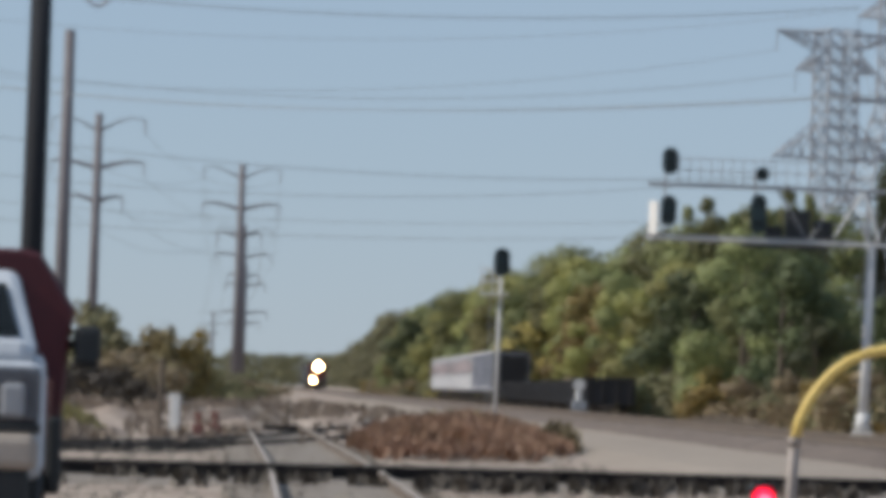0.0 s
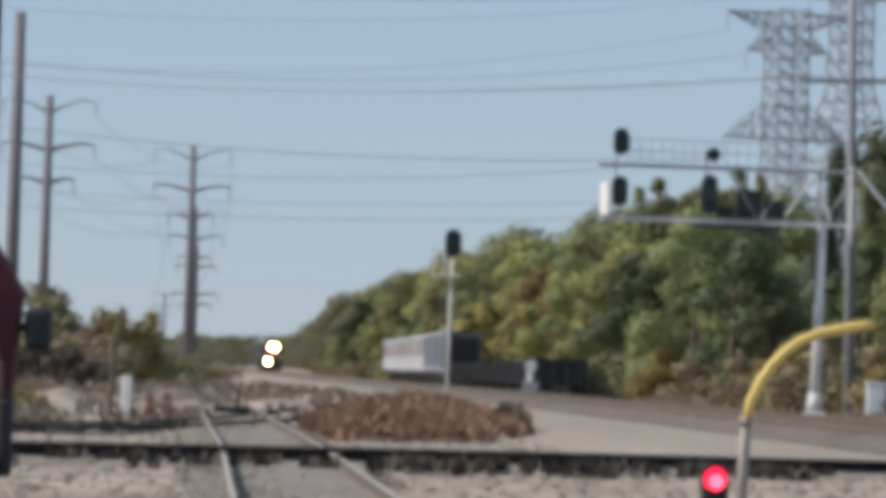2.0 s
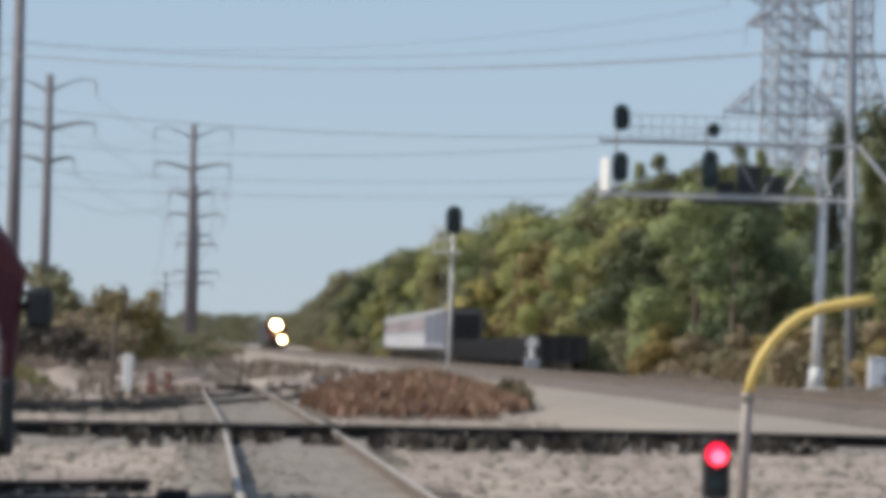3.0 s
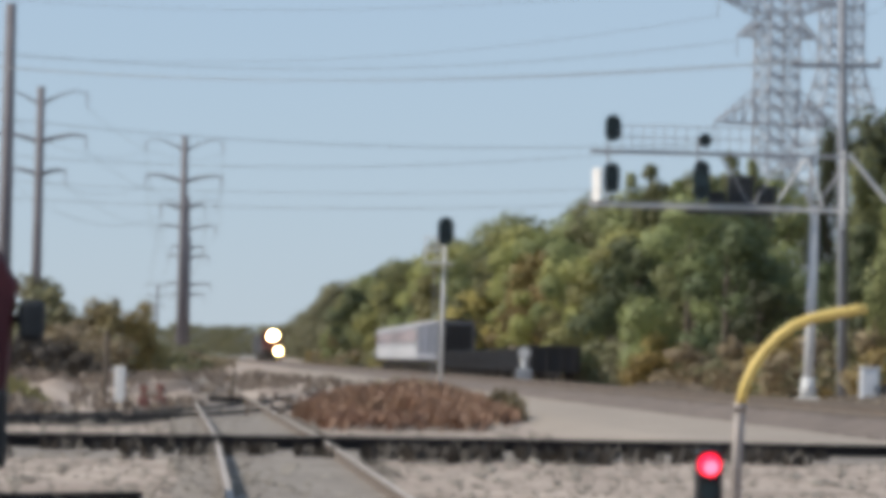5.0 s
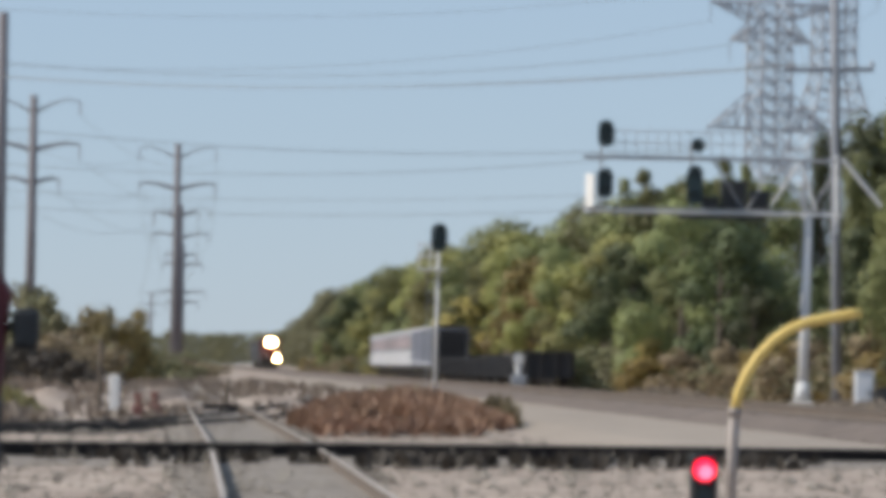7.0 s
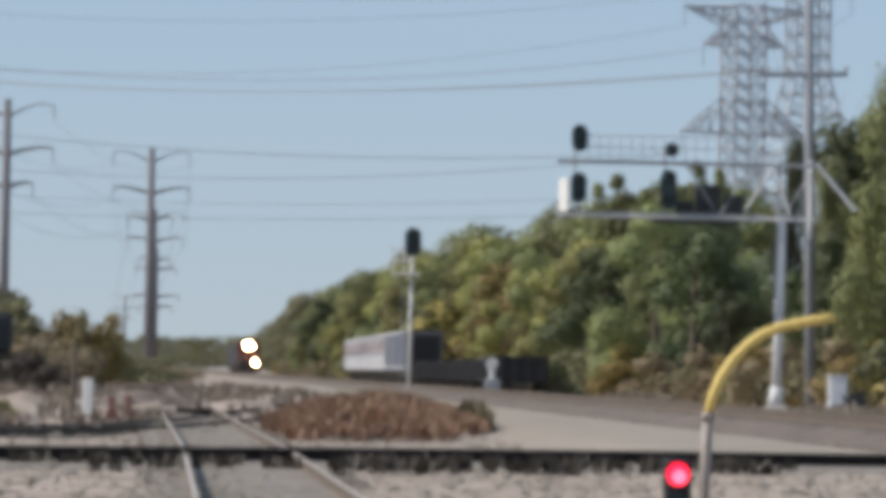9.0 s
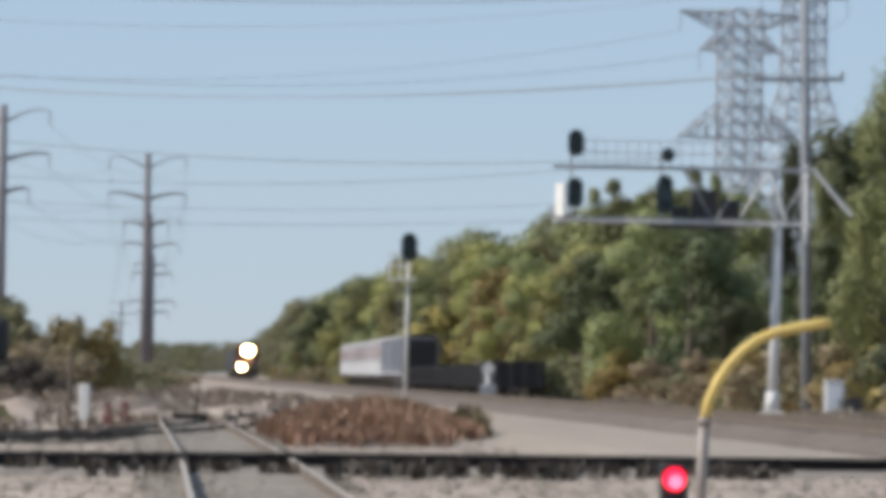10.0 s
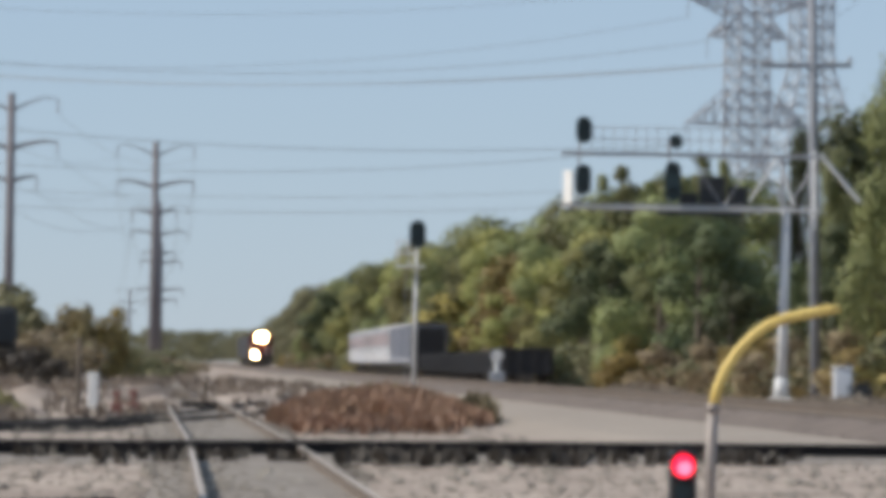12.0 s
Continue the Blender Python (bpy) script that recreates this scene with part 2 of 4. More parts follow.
def box(bm, x0, x1, y0, y1, z0, z1, bevel=0.0):
    r = bmesh.ops.create_cube(bm, size=1.0)
    vs = r["verts"]
    for v in vs:
        v.co = Vector((x0 + (v.co.x + 0.5) * (x1 - x0), y0 + (v.co.y + 0.5) * (y1 - y0), z0 + (v.co.z + 0.5) * (z1 - z0)))
    if bevel:
        es = list({e for v in vs for e in v.link_edges})
        bmesh.ops.bevel(bm, geom=es, offset=bevel, segments=2, affect="EDGES", profile=0.5)
    return bm


def tube(bm, pts, radii, sides=8, cap=True):
    """A round bar through pts with a radius at each."""
    pts = [Vector(p) for p in pts]
    if not isinstance(radii, (list, tuple)):
        radii = [radii] * len(pts)
    rings = []
    ref = None
    for i, p in enumerate(pts):
        d = (pts[min(i + 1, len(pts) - 1)] - pts[max(i - 1, 0)]).normalized()
        if ref is None:
            ref = Vector((0, 0, 1)) if abs(d.z) < 0.9 else Vector((1, 0, 0))
        u = d.cross(ref).normalized()
        w = u.cross(d).normalized()
        ref = w
        rings.append([bm.verts.new(p + (u * math.cos(a) + w * math.sin(a)) * radii[i]) for a in (2 * math.pi * k / sides for k in range(sides))])
    for r0, r1 in zip(rings, rings[1:]):
        for k in range(sides):
            bm.faces.new((r0[k], r0[(k + 1) % sides], r1[(k + 1) % sides], r1[k]))
    if cap:
        bm.faces.new(rings[0][::-1])
        bm.faces.new(rings[-1])
    return bm


def sweep(bm, path, profile):
    """An open or closed profile of (across, up) carried along a path of points on plan."""
    rings = []
    for i, p in enumerate(path):
        a, b = Vector(path[max(i - 1, 0)]), Vector(path[min(i + 1, len(path) - 1)])
        d = (b - a)
        d.z = 0
        d.normalize()
        side = Vector((d.y, -d.x, 0))
        rings.append([bm.verts.new(Vector(p) + side * u + Vector((0, 0, v))) for u, v in profile])
    n = len(profile)
    for r0, r1 in zip(rings, rings[1:]):
        for k in range(n - 1):
            bm.faces.new((r0[k], r0[k + 1], r1[k + 1], r1[k]))
    return bm


def line(points, step):
    """Points at even steps along a broken line on plan."""
    out = []
    for (x0, y0), (x1, y1) in zip(points, points[1:]):
        n = max(1, int(math.hypot(x1 - x0, y1 - y0) / step))
        out += [(x0 + (x1 - x0) * k / n, y0 + (y1 - y0) * k / n) for k in range(n)]
    return out + [points[-1]]


def shifted(points, off):
    """The same line, moved off metres to its right."""
    out = []
    for i, p in enumerate(points):
        a, b = points[max(i - 1, 0)], points[min(i + 1, len(points) - 1)]
        d = Vector((b[0] - a[0], b[1] - a[1])).normalized()
        out.append((p[0] + d.y * off, p[1] - d.x * off))
    return out


def main_x(y):
    """The main line on plan."""
    return -29.3 + (1077 - y) * 0.0418


# ---- ground ----
def ground():
    ys = [-40, -10, 15] + [30 + 2.5 * k for k in range(60)] + [180 * 1.09 ** k for k in range(1, 39)]
    ys = [y for y in ys if y < 4800] + [4850]
    us = [math.copysign(abs(k / 30) ** 1.8, k) for k in range(-30, 31)]
    verts, faces = [], []
    for y in ys:
        half = 60 + max(y, 0) * 0.55
        for u in us:
            x = u * half
            n = noise.noise(Vector((x * 0.35, y * 0.12, 0.0))) * 0.05 + noise.noise(Vector((x * 0.08, y * 0.03, 3.0))) * 0.08
            verts.append((x, y, n if y < 1000 else 0.0))
    w = len(us)
    for j in range(len(ys) - 1):
        for i in range(w - 1):
            a = j * w + i
            faces.append((a, a + 1, a + w + 1, a + w))
    me = bpy.data.meshes.new("ground")
    me.from_pydata(verts, [], faces)
    me.materials.append(M_ground)
    return tagged(new("ground", me), "dusty grey gravel ground with worn patches", "ground", kind="structure")


ground()


def slab(name, left, right, z, material, label, category):
    """A strip of laid ground between two lines on plan, a little proud of the ground, with sloped edges."""
    bm = bmesh.new()
    rows = []
    n = len(left)
    for i in range(n):
        (xl, yl), (xr, yr) = left[i], right[i]
        row = []
        for k in range(13):
            f = k / 12
            x, y = xl + (xr - xl) * f, yl + (yr - yl) * f
            e = min(1, 4 * f, 4 * (1 - f))
            row.append(bm.verts.new((x + noise.noise((x, y, 1)) * 0.15, y, -0.12 + (z + 0.12) * e + noise.noise((x * 0.9, y * 0.5, 7)) * 0.03)))
        rows.append(row)
    for r0, r1 in zip(rows, rows[1:]):
        for k in range(12):
            bm.faces.new((r0[k], r0[k + 1], r1[k + 1], r1[k]))
    return single(name, bm, material, label, category, kind="structure")


ys_main = [60 + 8 * k for k in range(120)] + [1020 + 60 * k for k in range(20)]
ys_road = [93, 96] + ys_main[5:60]
slab("road", [(main_x(y) - 9.7 + 0.006 * (y - 60), y) for y in ys_road], [(main_x(y) - 1.6, y) for y in ys_road], 0.10, M_road, "pale packed gravel service road beside the track", "road")
slab("pavement", [(-14, 78), (-7, 88), (0, 95), (8, 99), (20, 107)], [(-14, 62), (-7, 70), (0, 77), (8, 82), (20, 90)], 0.06, M_ballast, "grey crushed stone bed of the crossing track", "ballast")
slab("pavement", [(-17.2, 400), (-8.0, 180), (-5.5, 120), (-3.8, 80), (-3.1, 60), (-2.3, 40), (-1.7, 25)], [(-13.8, 400), (-4.6, 180), (-2.1, 120), (-0.4, 80), (0.3, 60), (1.1, 40), (1.7, 25)], 0.05, M_ballast, "grey crushed stone bed of the branch track", "ballast")
bm = bmesh.new()
sweep(bm, [(main_x(y), y, 0) for y in ys_main], [(-3.4, -0.1), (-2.4, 0.12), (-1.7, 0.30), (0, 0.31), (1.7, 0.30), (2.6, 0.1), (3.6, -0.1)])
single("embankment", bm, M_brownballast, "brown weathered ballast embankment of the main line", "embankment", kind="structure")

RAIL = [(-0.07, 0.0), (-0.07, 0.012), (-0.012, 0.035), (-0.012, 0.125), (-0.036, 0.135), (-0.036, 0.17), (-0.028, 0.178)]
HEAD = [(-0.0285, 0.1775), (0.0285, 0.1775)]


def rail_track(name, points, z, ties, label, step=6.0, tie_len=2.6, steel=M_rail, head=M_railhead):
    e = thing(name, (0, 0, 0), label, "railway track")
    e["kind"] = "structure"
    pts = line(points, step)
    for off in (-0.7175, 0.7175):
        path = [(x, y, z) for x, y in shifted(pts, off)]
        bm = bmesh.new()
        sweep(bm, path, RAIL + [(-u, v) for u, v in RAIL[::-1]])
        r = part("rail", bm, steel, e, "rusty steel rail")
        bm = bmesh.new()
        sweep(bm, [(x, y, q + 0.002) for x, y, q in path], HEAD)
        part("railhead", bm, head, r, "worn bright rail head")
    bm = bmesh.new()
    box(bm, -tie_len / 2, tie_len / 2, -0.11, 0.11, -0.16, 0.012, 0.012)
    me = mesh_of("tie", bm, M_tie)
    fine = line(points, 0.55)
    for i in range(0, min(len(fine) - 1, ties)):
        (x0, y0), (x1, y1) = fine[i], fine[i + 1]
        t = new("tie", me)
        t.parent = e
        t.matrix_basis = pose(x0, y0, z + random.uniform(-0.015, 0.0), 0, 0, math.degrees(math.atan2(y1 - y0, x1 - x0)) - 90 + random.uniform(-2, 2))
    return e


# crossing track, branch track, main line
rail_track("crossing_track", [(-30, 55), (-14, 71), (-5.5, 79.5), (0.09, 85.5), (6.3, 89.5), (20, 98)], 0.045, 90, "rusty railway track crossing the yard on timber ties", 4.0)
rail_track("branch_track", [(0.02, 25), (-0.69, 45), (-2.2, 85), (-4.35, 135.5), (-9.6, 262), (-15.5, 400)], 0.0, 300, "worn branch track on sunken timber ties", 5.0, steel=M_mainrail)
rail_track("main_track", [(main_x(80), 80), (main_x(1500), 1500)], 0.31, 300, "main line track on brown ballast", 20.0, steel=M_mainrail, head=M_mainrail)
rail_track("spur_track", [(-11.0, 95), (-7.6, 108), (-5.3, 125), (-4.3, 142), (-3.2, 205), (-5.0, 300)], -0.05, 60, "old rusty spur track half buried in gravel", 5.0)
rail_track("siding_track", [(6.0, 366), (1.55, 500), (-8.35, 800)], 0.05, 0, "siding track under parked cars", 15.0)


# rail-section bar added by the truck for a dark line, and one nearer
def low_bar(a, b, z):
    bm = bmesh.new()
    sweep(bm, [(a[0] + (b[0] - a[0]) * k / 6, a[1] + (b[1] - a[1]) * k / 6, z) for k in range(7)], RAIL + [(-u, v) for u, v in RAIL[::-1]])
    return single("low_bar", bm, M_rail, "low dark bar of rail section on gravel", "rail", "rails lying on the gravel")


low_bar((-5.6, 47.5), (-2.45, 53.0), -0.06)
low_bar((-5.2, 41.2), (-1.95, 46.2), -0.03)
# Block added for an unidentified dark blue lump at the bar's end.
bm = bmesh.new()
box(bm, -0.2, 0.2, -0.14, 0.14, 0, 0.16, 0.03)
box(bm, -0.30, -0.1, -0.1, 0.1, 0.0, 0.10, 0.02)
box(bm, 0.1, 0.36, -0.08, 0.08, 0.0, 0.08, 0.02)
sb = single("low_block", bm, M_darkpole, "low dark blue block on the gravel", "switch box")
sb.matrix_basis = pose(-1.9, 45.2, 0.09, 0, 0, 20)
sb.scale = (0.5, 0.6, 0.85)


bm = bmesh.new()
box(bm, -0.42, 0.42, -0.16, 0.16, 0.0, 0.13, 0.03)
box(bm, -0.36, 0.1, 0.2, 0.46, 0.0, 0.11, 0.03)
ob = single("crossing_plank", bm, M_rail, "dark oily plank lying across the branch track", "plank")
ob.matrix_basis = pose(-4.88, 148.2, 0.17, 0, 0, 3)


# ---- loose stones ----
def stones(n, y0, y1, on_bank=False):
    verts, faces = [], []
    rnd = random.Random(5)
    for _ in range(n):
        y = y0 + (y1 - y0) * rnd.random() ** 1.3
        half = 3 + y * 0.08
        x = main_x(y) + rnd.uniform(-2.9, 2.6) if on_bank else rnd.uniform(-half, half)
        if not on_bank and y > 92 and x > main_x(y) - 9.2:
            continue
        r = rnd.uniform(0.015, 0.038) * (1.7 if rnd.random() < 0.10 else 1)
        o = len(verts)
        for dx, dy, dz in ((1, 0, 0), (0, 1, 0), (-1, 0, 0), (0, -1, 0), (0, 0, 0.9), (0, 0, -0.7)):
            k = r * rnd.uniform(0.6, 1.2)
            verts.append((x + dx * k * 1.5, y + dy * k, 0.05 + r * 0.1 + dz * k * 0.8 + (0.24 if on_bank and abs(x - main_x(y)) < 1.8 else 0.0)))
        for a, b in ((0, 1), (1, 2), (2, 3), (3, 0)):
            faces += [(o + a, o + b, o + 4), (o + b, o + a, o + 5)]
    me = bpy.data.meshes.new("gravel")
    me.from_pydata(verts, [], faces)
    me.materials.append(M_brownballast if on_bank else M_stone)
    return tagged(new("gravel", me), "loose grey and tan crushed stones", "gravel", kind="stuff")


stones(10000, 38, 150)
stones(6000, 105, 320, True)


# ---- vegetation ----
def leaves(bm, c, r, n, size, rnd, flat=0.8):
    """A clump of n small leaf blades round c."""
    for _ in range(n):
        d = Vector((rnd.gauss(0, 1), rnd.gauss(0, 1), rnd.gauss(0, flat)))
        d = d.normalized() * (rnd.random() ** 0.3)
        p = c + Vector((d.x * r, d.y * r, d.z * r * flat))
        nrm = (d.normalized() + Vector((rnd.gauss(0, 0.2), rnd.gauss(0, 0.2), rnd.gauss(0.1, 0.2)))).normalized()
        o = nrm.orthogonal().normalized()
        a = rnd.random() * 6.3
        u = o * math.cos(a) + nrm.cross(o) * math.sin(a)
        w = nrm.cross(u)
        s = size * rnd.uniform(0.6, 1.3)
        vs = [bm.verts.new(p + q) for q in (u * s, w * s * 0.55, -u * s, -w * s * 0.55)]
        bm.faces.new(vs)


def tree_meshes(seed, h, width, clumps, per, size, material, base=0.15):
    rnd = random.Random(seed)
    tr = bmesh.new()
    lean = rnd.uniform(-0.04, 0.04)
    tube(tr, [(0, 0, -0.3), (lean * h * 0.3, 0, h * 0.3), (lean * h * 0.7, 0, h * 0.62), (lean * h, 0, h * 0.88)], [h * 0.022, h * 0.017, h * 0.010, h * 0.003], 7)
    cr = bmesh.new()
    for k in range(clumps):
        f = base + (1 - base) * (k + rnd.random()) / clumps
        env = width * (0.55 + 0.45 * math.sin(math.pi * min(1, f * 0.95 + 0.12))) * (1.0 if f < 0.7 else 1.0 - 1.6 * (f - 0.7))
        a = rnd.random() * 2 * math.pi
        rr = env * rnd.uniform(0.45, 1.0)
        c = Vector((math.cos(a) * rr + lean * h * f, math.sin(a) * rr, h * f * 0.96))
        s = Vector((lean * h * f * 0.7, 0, h * f * 0.7))
        tube(tr, [s, s.lerp(c, 0.6) + Vector((0, 0, 0.2)), c], [h * 0.006, h * 0.004, h * 0.0015], 4, False)
        lump = rnd.uniform(0.28, 0.54)
        leaves(cr, c, width * lump, int(per * (lump / 0.42) ** 1.6), size, rnd)
    return mesh_of("trunk", tr, M_bark, True), mesh_of("crown", cr, material)


def tree(meshes, at, turn, scale, name, label, category, group):
    e = thing(name, at, label, category, group, turn)
    for nm, me in zip(("trunk", "crown"), meshes):
        o = new(nm, me)
        o.parent = e
    e.scale = (scale[0], scale[0], scale[1])
    return e


rt = random.Random(21)
greens = [tree_meshes(30 + k, 10.0, 3.3, 12, 310, 0.20, (M_leaf, M_leafolive, M_leafmid, M_leafolive, M_leaf)[k]) for k in range(5)]
golds = [tree_meshes(50 + k, 6.0, 2.6, 22, 85, 0.22, (M_leafgold, M_leafbrown)[k], 0.05) for k in range(2)]
bushes = [tree_meshes(70 + k, 2.6, 1.7, 18, 60, 0.17, (M_scrubhaze, M_leafbrown, M_straw, M_leafgold)[k], 0.02) for k in range(4)]


def wood_front(y):
    """The wood's edge runs along the main line."""
    return main_x(y) + 12.5


# the wood by the main line: height of the trees as they stand along it
for row, (off, hmul) in enumerate(((0.0, 0.80), (4.5, 1.0), (9.0, 1.08))):
    y = 205.0 + row * 6
    while y < 1000:
        h = 13.0 * hmul * rt.uniform(0.74, 1.12) * (1 + 0.14 * noise.noise((y * 0.02, 4.0, 0.0)))
        u = y * 28.2 / (28.2 + off)
        h *= 0.95 if u > 440 else 0.97 if u > 395 else 0.92
        if u > 620:
            h = 13.9 * hmul * rt.uniform(0.93, 1.05)
        if 246 < u < 304:
            h *= 0.56
        x = wood_front(y) + off + rt.uniform(-2.2, 1.6) + (y < 240) * 1.0
        gold = row == 0 and rt.random() < 0.10 and u > 400
        if gold:
            tree(golds[rt.randrange(2)], (x - 0.5, y, 0), rt.uniform(0, 360), (1.1, h / 6.5), "tree", "small yellowing tree at the edge of the wood", "tree", "trees of the wood")
        else:
            olive = rt.random() < min(0.85, max(0.06, (u - 325) / 190)) and u < 600
            kind = rt.choice((1, 3, 1, 3, 2) if olive else (0, 4, 2) if u < 600 else (2, 2, 0, 1))
            tree(greens[kind], (x, y, 0), rt.uniform(0, 360), (h / 10 * rt.uniform(0.9, 1.2), h / 10), "tree", "leafy dusty green tree in the wood", "tree", "trees of the wood")
        y += (5.6 + y * 0.012) * rt.uniform(0.8, 1.2)
tree(golds[0], (5.1, 520, 0), 40, (1.9, 1.25), "tree", "orange yellow tree before the green wood", "tree", "trees of the wood")
# slim tops standing over the wood
slims = [tree_meshes(110 + k, 10.0, 1.35, 20, 90, 0.16, M_leafmid, 0.2) for k in range(2)]
for x, y, h in ((12.55, 398, 13.6), (13.25, 388, 13.9), (14.15, 386, 12.9), (15.05, 392, 13.5), (16.1, 388, 12.8), (17.0, 392, 13.4), (17.8, 380, 14.5), (18.6, 386, 13.6), (19.4, 384, 14.2)):
    tree(slims[rt.randrange(2)], (x, y, 0), rt.uniform(0, 360), (rt.uniform(0.75, 1.1), h / 9.8), "tree", "slim dusty green tree rising over the wood", "tree", "trees of the wood")
tree(golds[0], (8.2, 470, 0), 140, (1.6, 1.2), "tree", "yellow green tree before the green wood", "tree", "trees of the wood")
# scrub along the foot of the wood
for k in range(70):
    y = 195 + 900 * rt.random() ** 2
    tree(bushes[rt.choice((0, 0, 2, 2, 3))], (wood_front(y) - 3.2 + rt.uniform(-0.8, 0.8), y, -0.05), rt.uniform(0, 360), (rt.uniform(0.7, 1.3), rt.uniform(0.5, 1.1)), "shrub", "straw and olive scrub at the foot of the wood", "shrub", "scrub along the wood")
tree(bushes[3], (14.4, 205, 0), 20, (0.7, 0.75), "shrub", "yellow shrub behind the steel cabinet", "shrub", "scrub along the wood")

near_trees = [tree_meshes(90 + k, 10.0, 3.3, 30, 330, 0.15, (M_leafmid, M_leaf)[k]) for k in range(2)]
tree(near_trees[0], (16.75, 211, 0), 250, (0.62, 1.17), "tree", "dusty green tree close behind the signal bridge", "tree", "trees of the wood")
tree(near_trees[0], (19.6, 216, 0), 30, (1.0, 1.5), "tree", "tall dusty green tree by the signal bridge", "tree", "trees of the wood")
tree(near_trees[1], (20.7, 222, 0), 200, (1.1, 1.6), "tree", "tall olive green tree by the signal bridge", "tree", "trees of the wood")
tree(near_trees[0], (17.3, 257, 0), 60, (0.34, 0.98), "tree", "small dusty green tree behind the signal bridge", "tree", "trees of the wood")
tree(near_trees[1], (16.1, 262, 0), 100, (0.26, 1.12), "tree", "narrow dusty green tree behind the signal bridge", "tree", "trees of the wood")
tree(near_trees[0], (22.5, 240, 0), 100, (1.0, 1.1), "tree", "tall dusty green tree by the signal bridge", "tree", "trees of the wood")


def far_wood(name, spots, label):
    """Far trees that nobody could count, as one mesh of small leaf blades."""
    vs, fs, o = [], [], 0
    for k, (x, y, r, h) in enumerate(spots):
        me = greens[k % 5][1]
        co = np.empty(len(me.vertices) * 3)
        me.vertices.foreach_get("co", co)
        co = co.reshape(-1, 4, 3)[::2].reshape(-1, 3)
        co = co * (r, r, h) + (x, y, 0)
        vs.append(co)
        fs.append(np.arange(len(co)).reshape(-1, 4) + o)
        o += len(co)
    me = bpy.data.meshes.new(name)
    me.from_pydata(np.concatenate(vs).tolist(), [], np.concatenate(fs).tolist())
    # The greyed olive carries the distance haze in its colour.
    me.materials.append(M_scrubhaze)
    return tagged(new(name, me), label, "wood", kind="stuff")


# far trees closing the horizon, and the far end of the wood
far_wood("far_woods", [(-170 + 270 * (k + rt.random()) / 150, 1900 + rt.uniform(0, 200), 1.9, rt.uniform(0.9, 1.12)) for k in range(150)], "distant green woods along the horizon")
far_wood("far_woods", [(wood_front(y) + rt.uniform(0, 8), y, 1.3, rt.uniform(1.25, 1.5) * (1.0 if y < 1200 else 0.85 if y < 1400 else 0.65)) for y in (1000 + 9.0 * k for k in range(90))], "far end of the green wood along the track")

# scrub and small trees on the waste ground beside the poles
LEFT = [(-25.6, 420, 1.3, 2.05, 0), (-24.2, 410, 1.2, 1.55, 0), (-27.5, 430, 1.5, 2.3, 0), (-21.4, 400, 1.3, 1.6, 1), (-20.3, 395, 0.9, 1.6, 1), (-18.6, 396, 0.8, 1.65, 3), (-18.4, 398, 0.8, 1.2, 1),
        (-22.5, 380, 1.6, 1.0, 1), (-19.0, 430, 1.4, 0.7, 0), (-18.5, 450, 1.6, 0.5, 0), (-18.0, 480, 1.8, 0.5, 2), (-21.0, 500, 1.8, 0.7, 0), (-21.5, 560, 1.8, 0.75, 0)]
dark_bush = tree_meshes(80, 2.6, 1.7, 18, 60, 0.17, M_darkweed, 0.02)
for x, y, a, b in ((-14.6, 250, 0.75, 0.62), (-13.6, 246, 0.6, 0.45), (-16.5, 255, 0.9, 0.7)):
    tree(dark_bush, (x, y, -0.05), rt.uniform(0, 360), (a, b), "shrub", "dark bare brushwood on waste ground", "shrub", "scrub on the waste ground")
for x, y, a, b, k in LEFT:
    tree(bushes[k], (x, y, 0), rt.uniform(0, 360), (a, b), "shrub", ("olive green shrub on waste ground", "brown autumn shrub on waste ground", "dry straw shrub on waste ground", "yellowing shrub on waste ground")[k], "shrub", "scrub on the waste ground")
for k in range(95):
    y = rt.uniform(240, 1000)
    x = -0.0715 * y + rt.uniform(-6, 0.016 * y + 4)
    if x > main_x(y) - 6 or x > -0.0335 * y or (y < 560 and x > -0.050 * y):
        continue
    kk = rt.choice((0, 0, 1, 2))
    tree(bushes[kk], (x, y, -0.1), rt.uniform(0, 360), (rt.uniform(0.9, 1.6), rt.uniform(0.5, 1.0) * (1.0 if y < 450 else 1.45 if x < -0.06 * y else 0.8)), "shrub", ("olive green shrub on waste ground", "brown autumn shrub on waste ground", "dry straw shrub on waste ground")[kk], "shrub", "scrub on the waste ground")


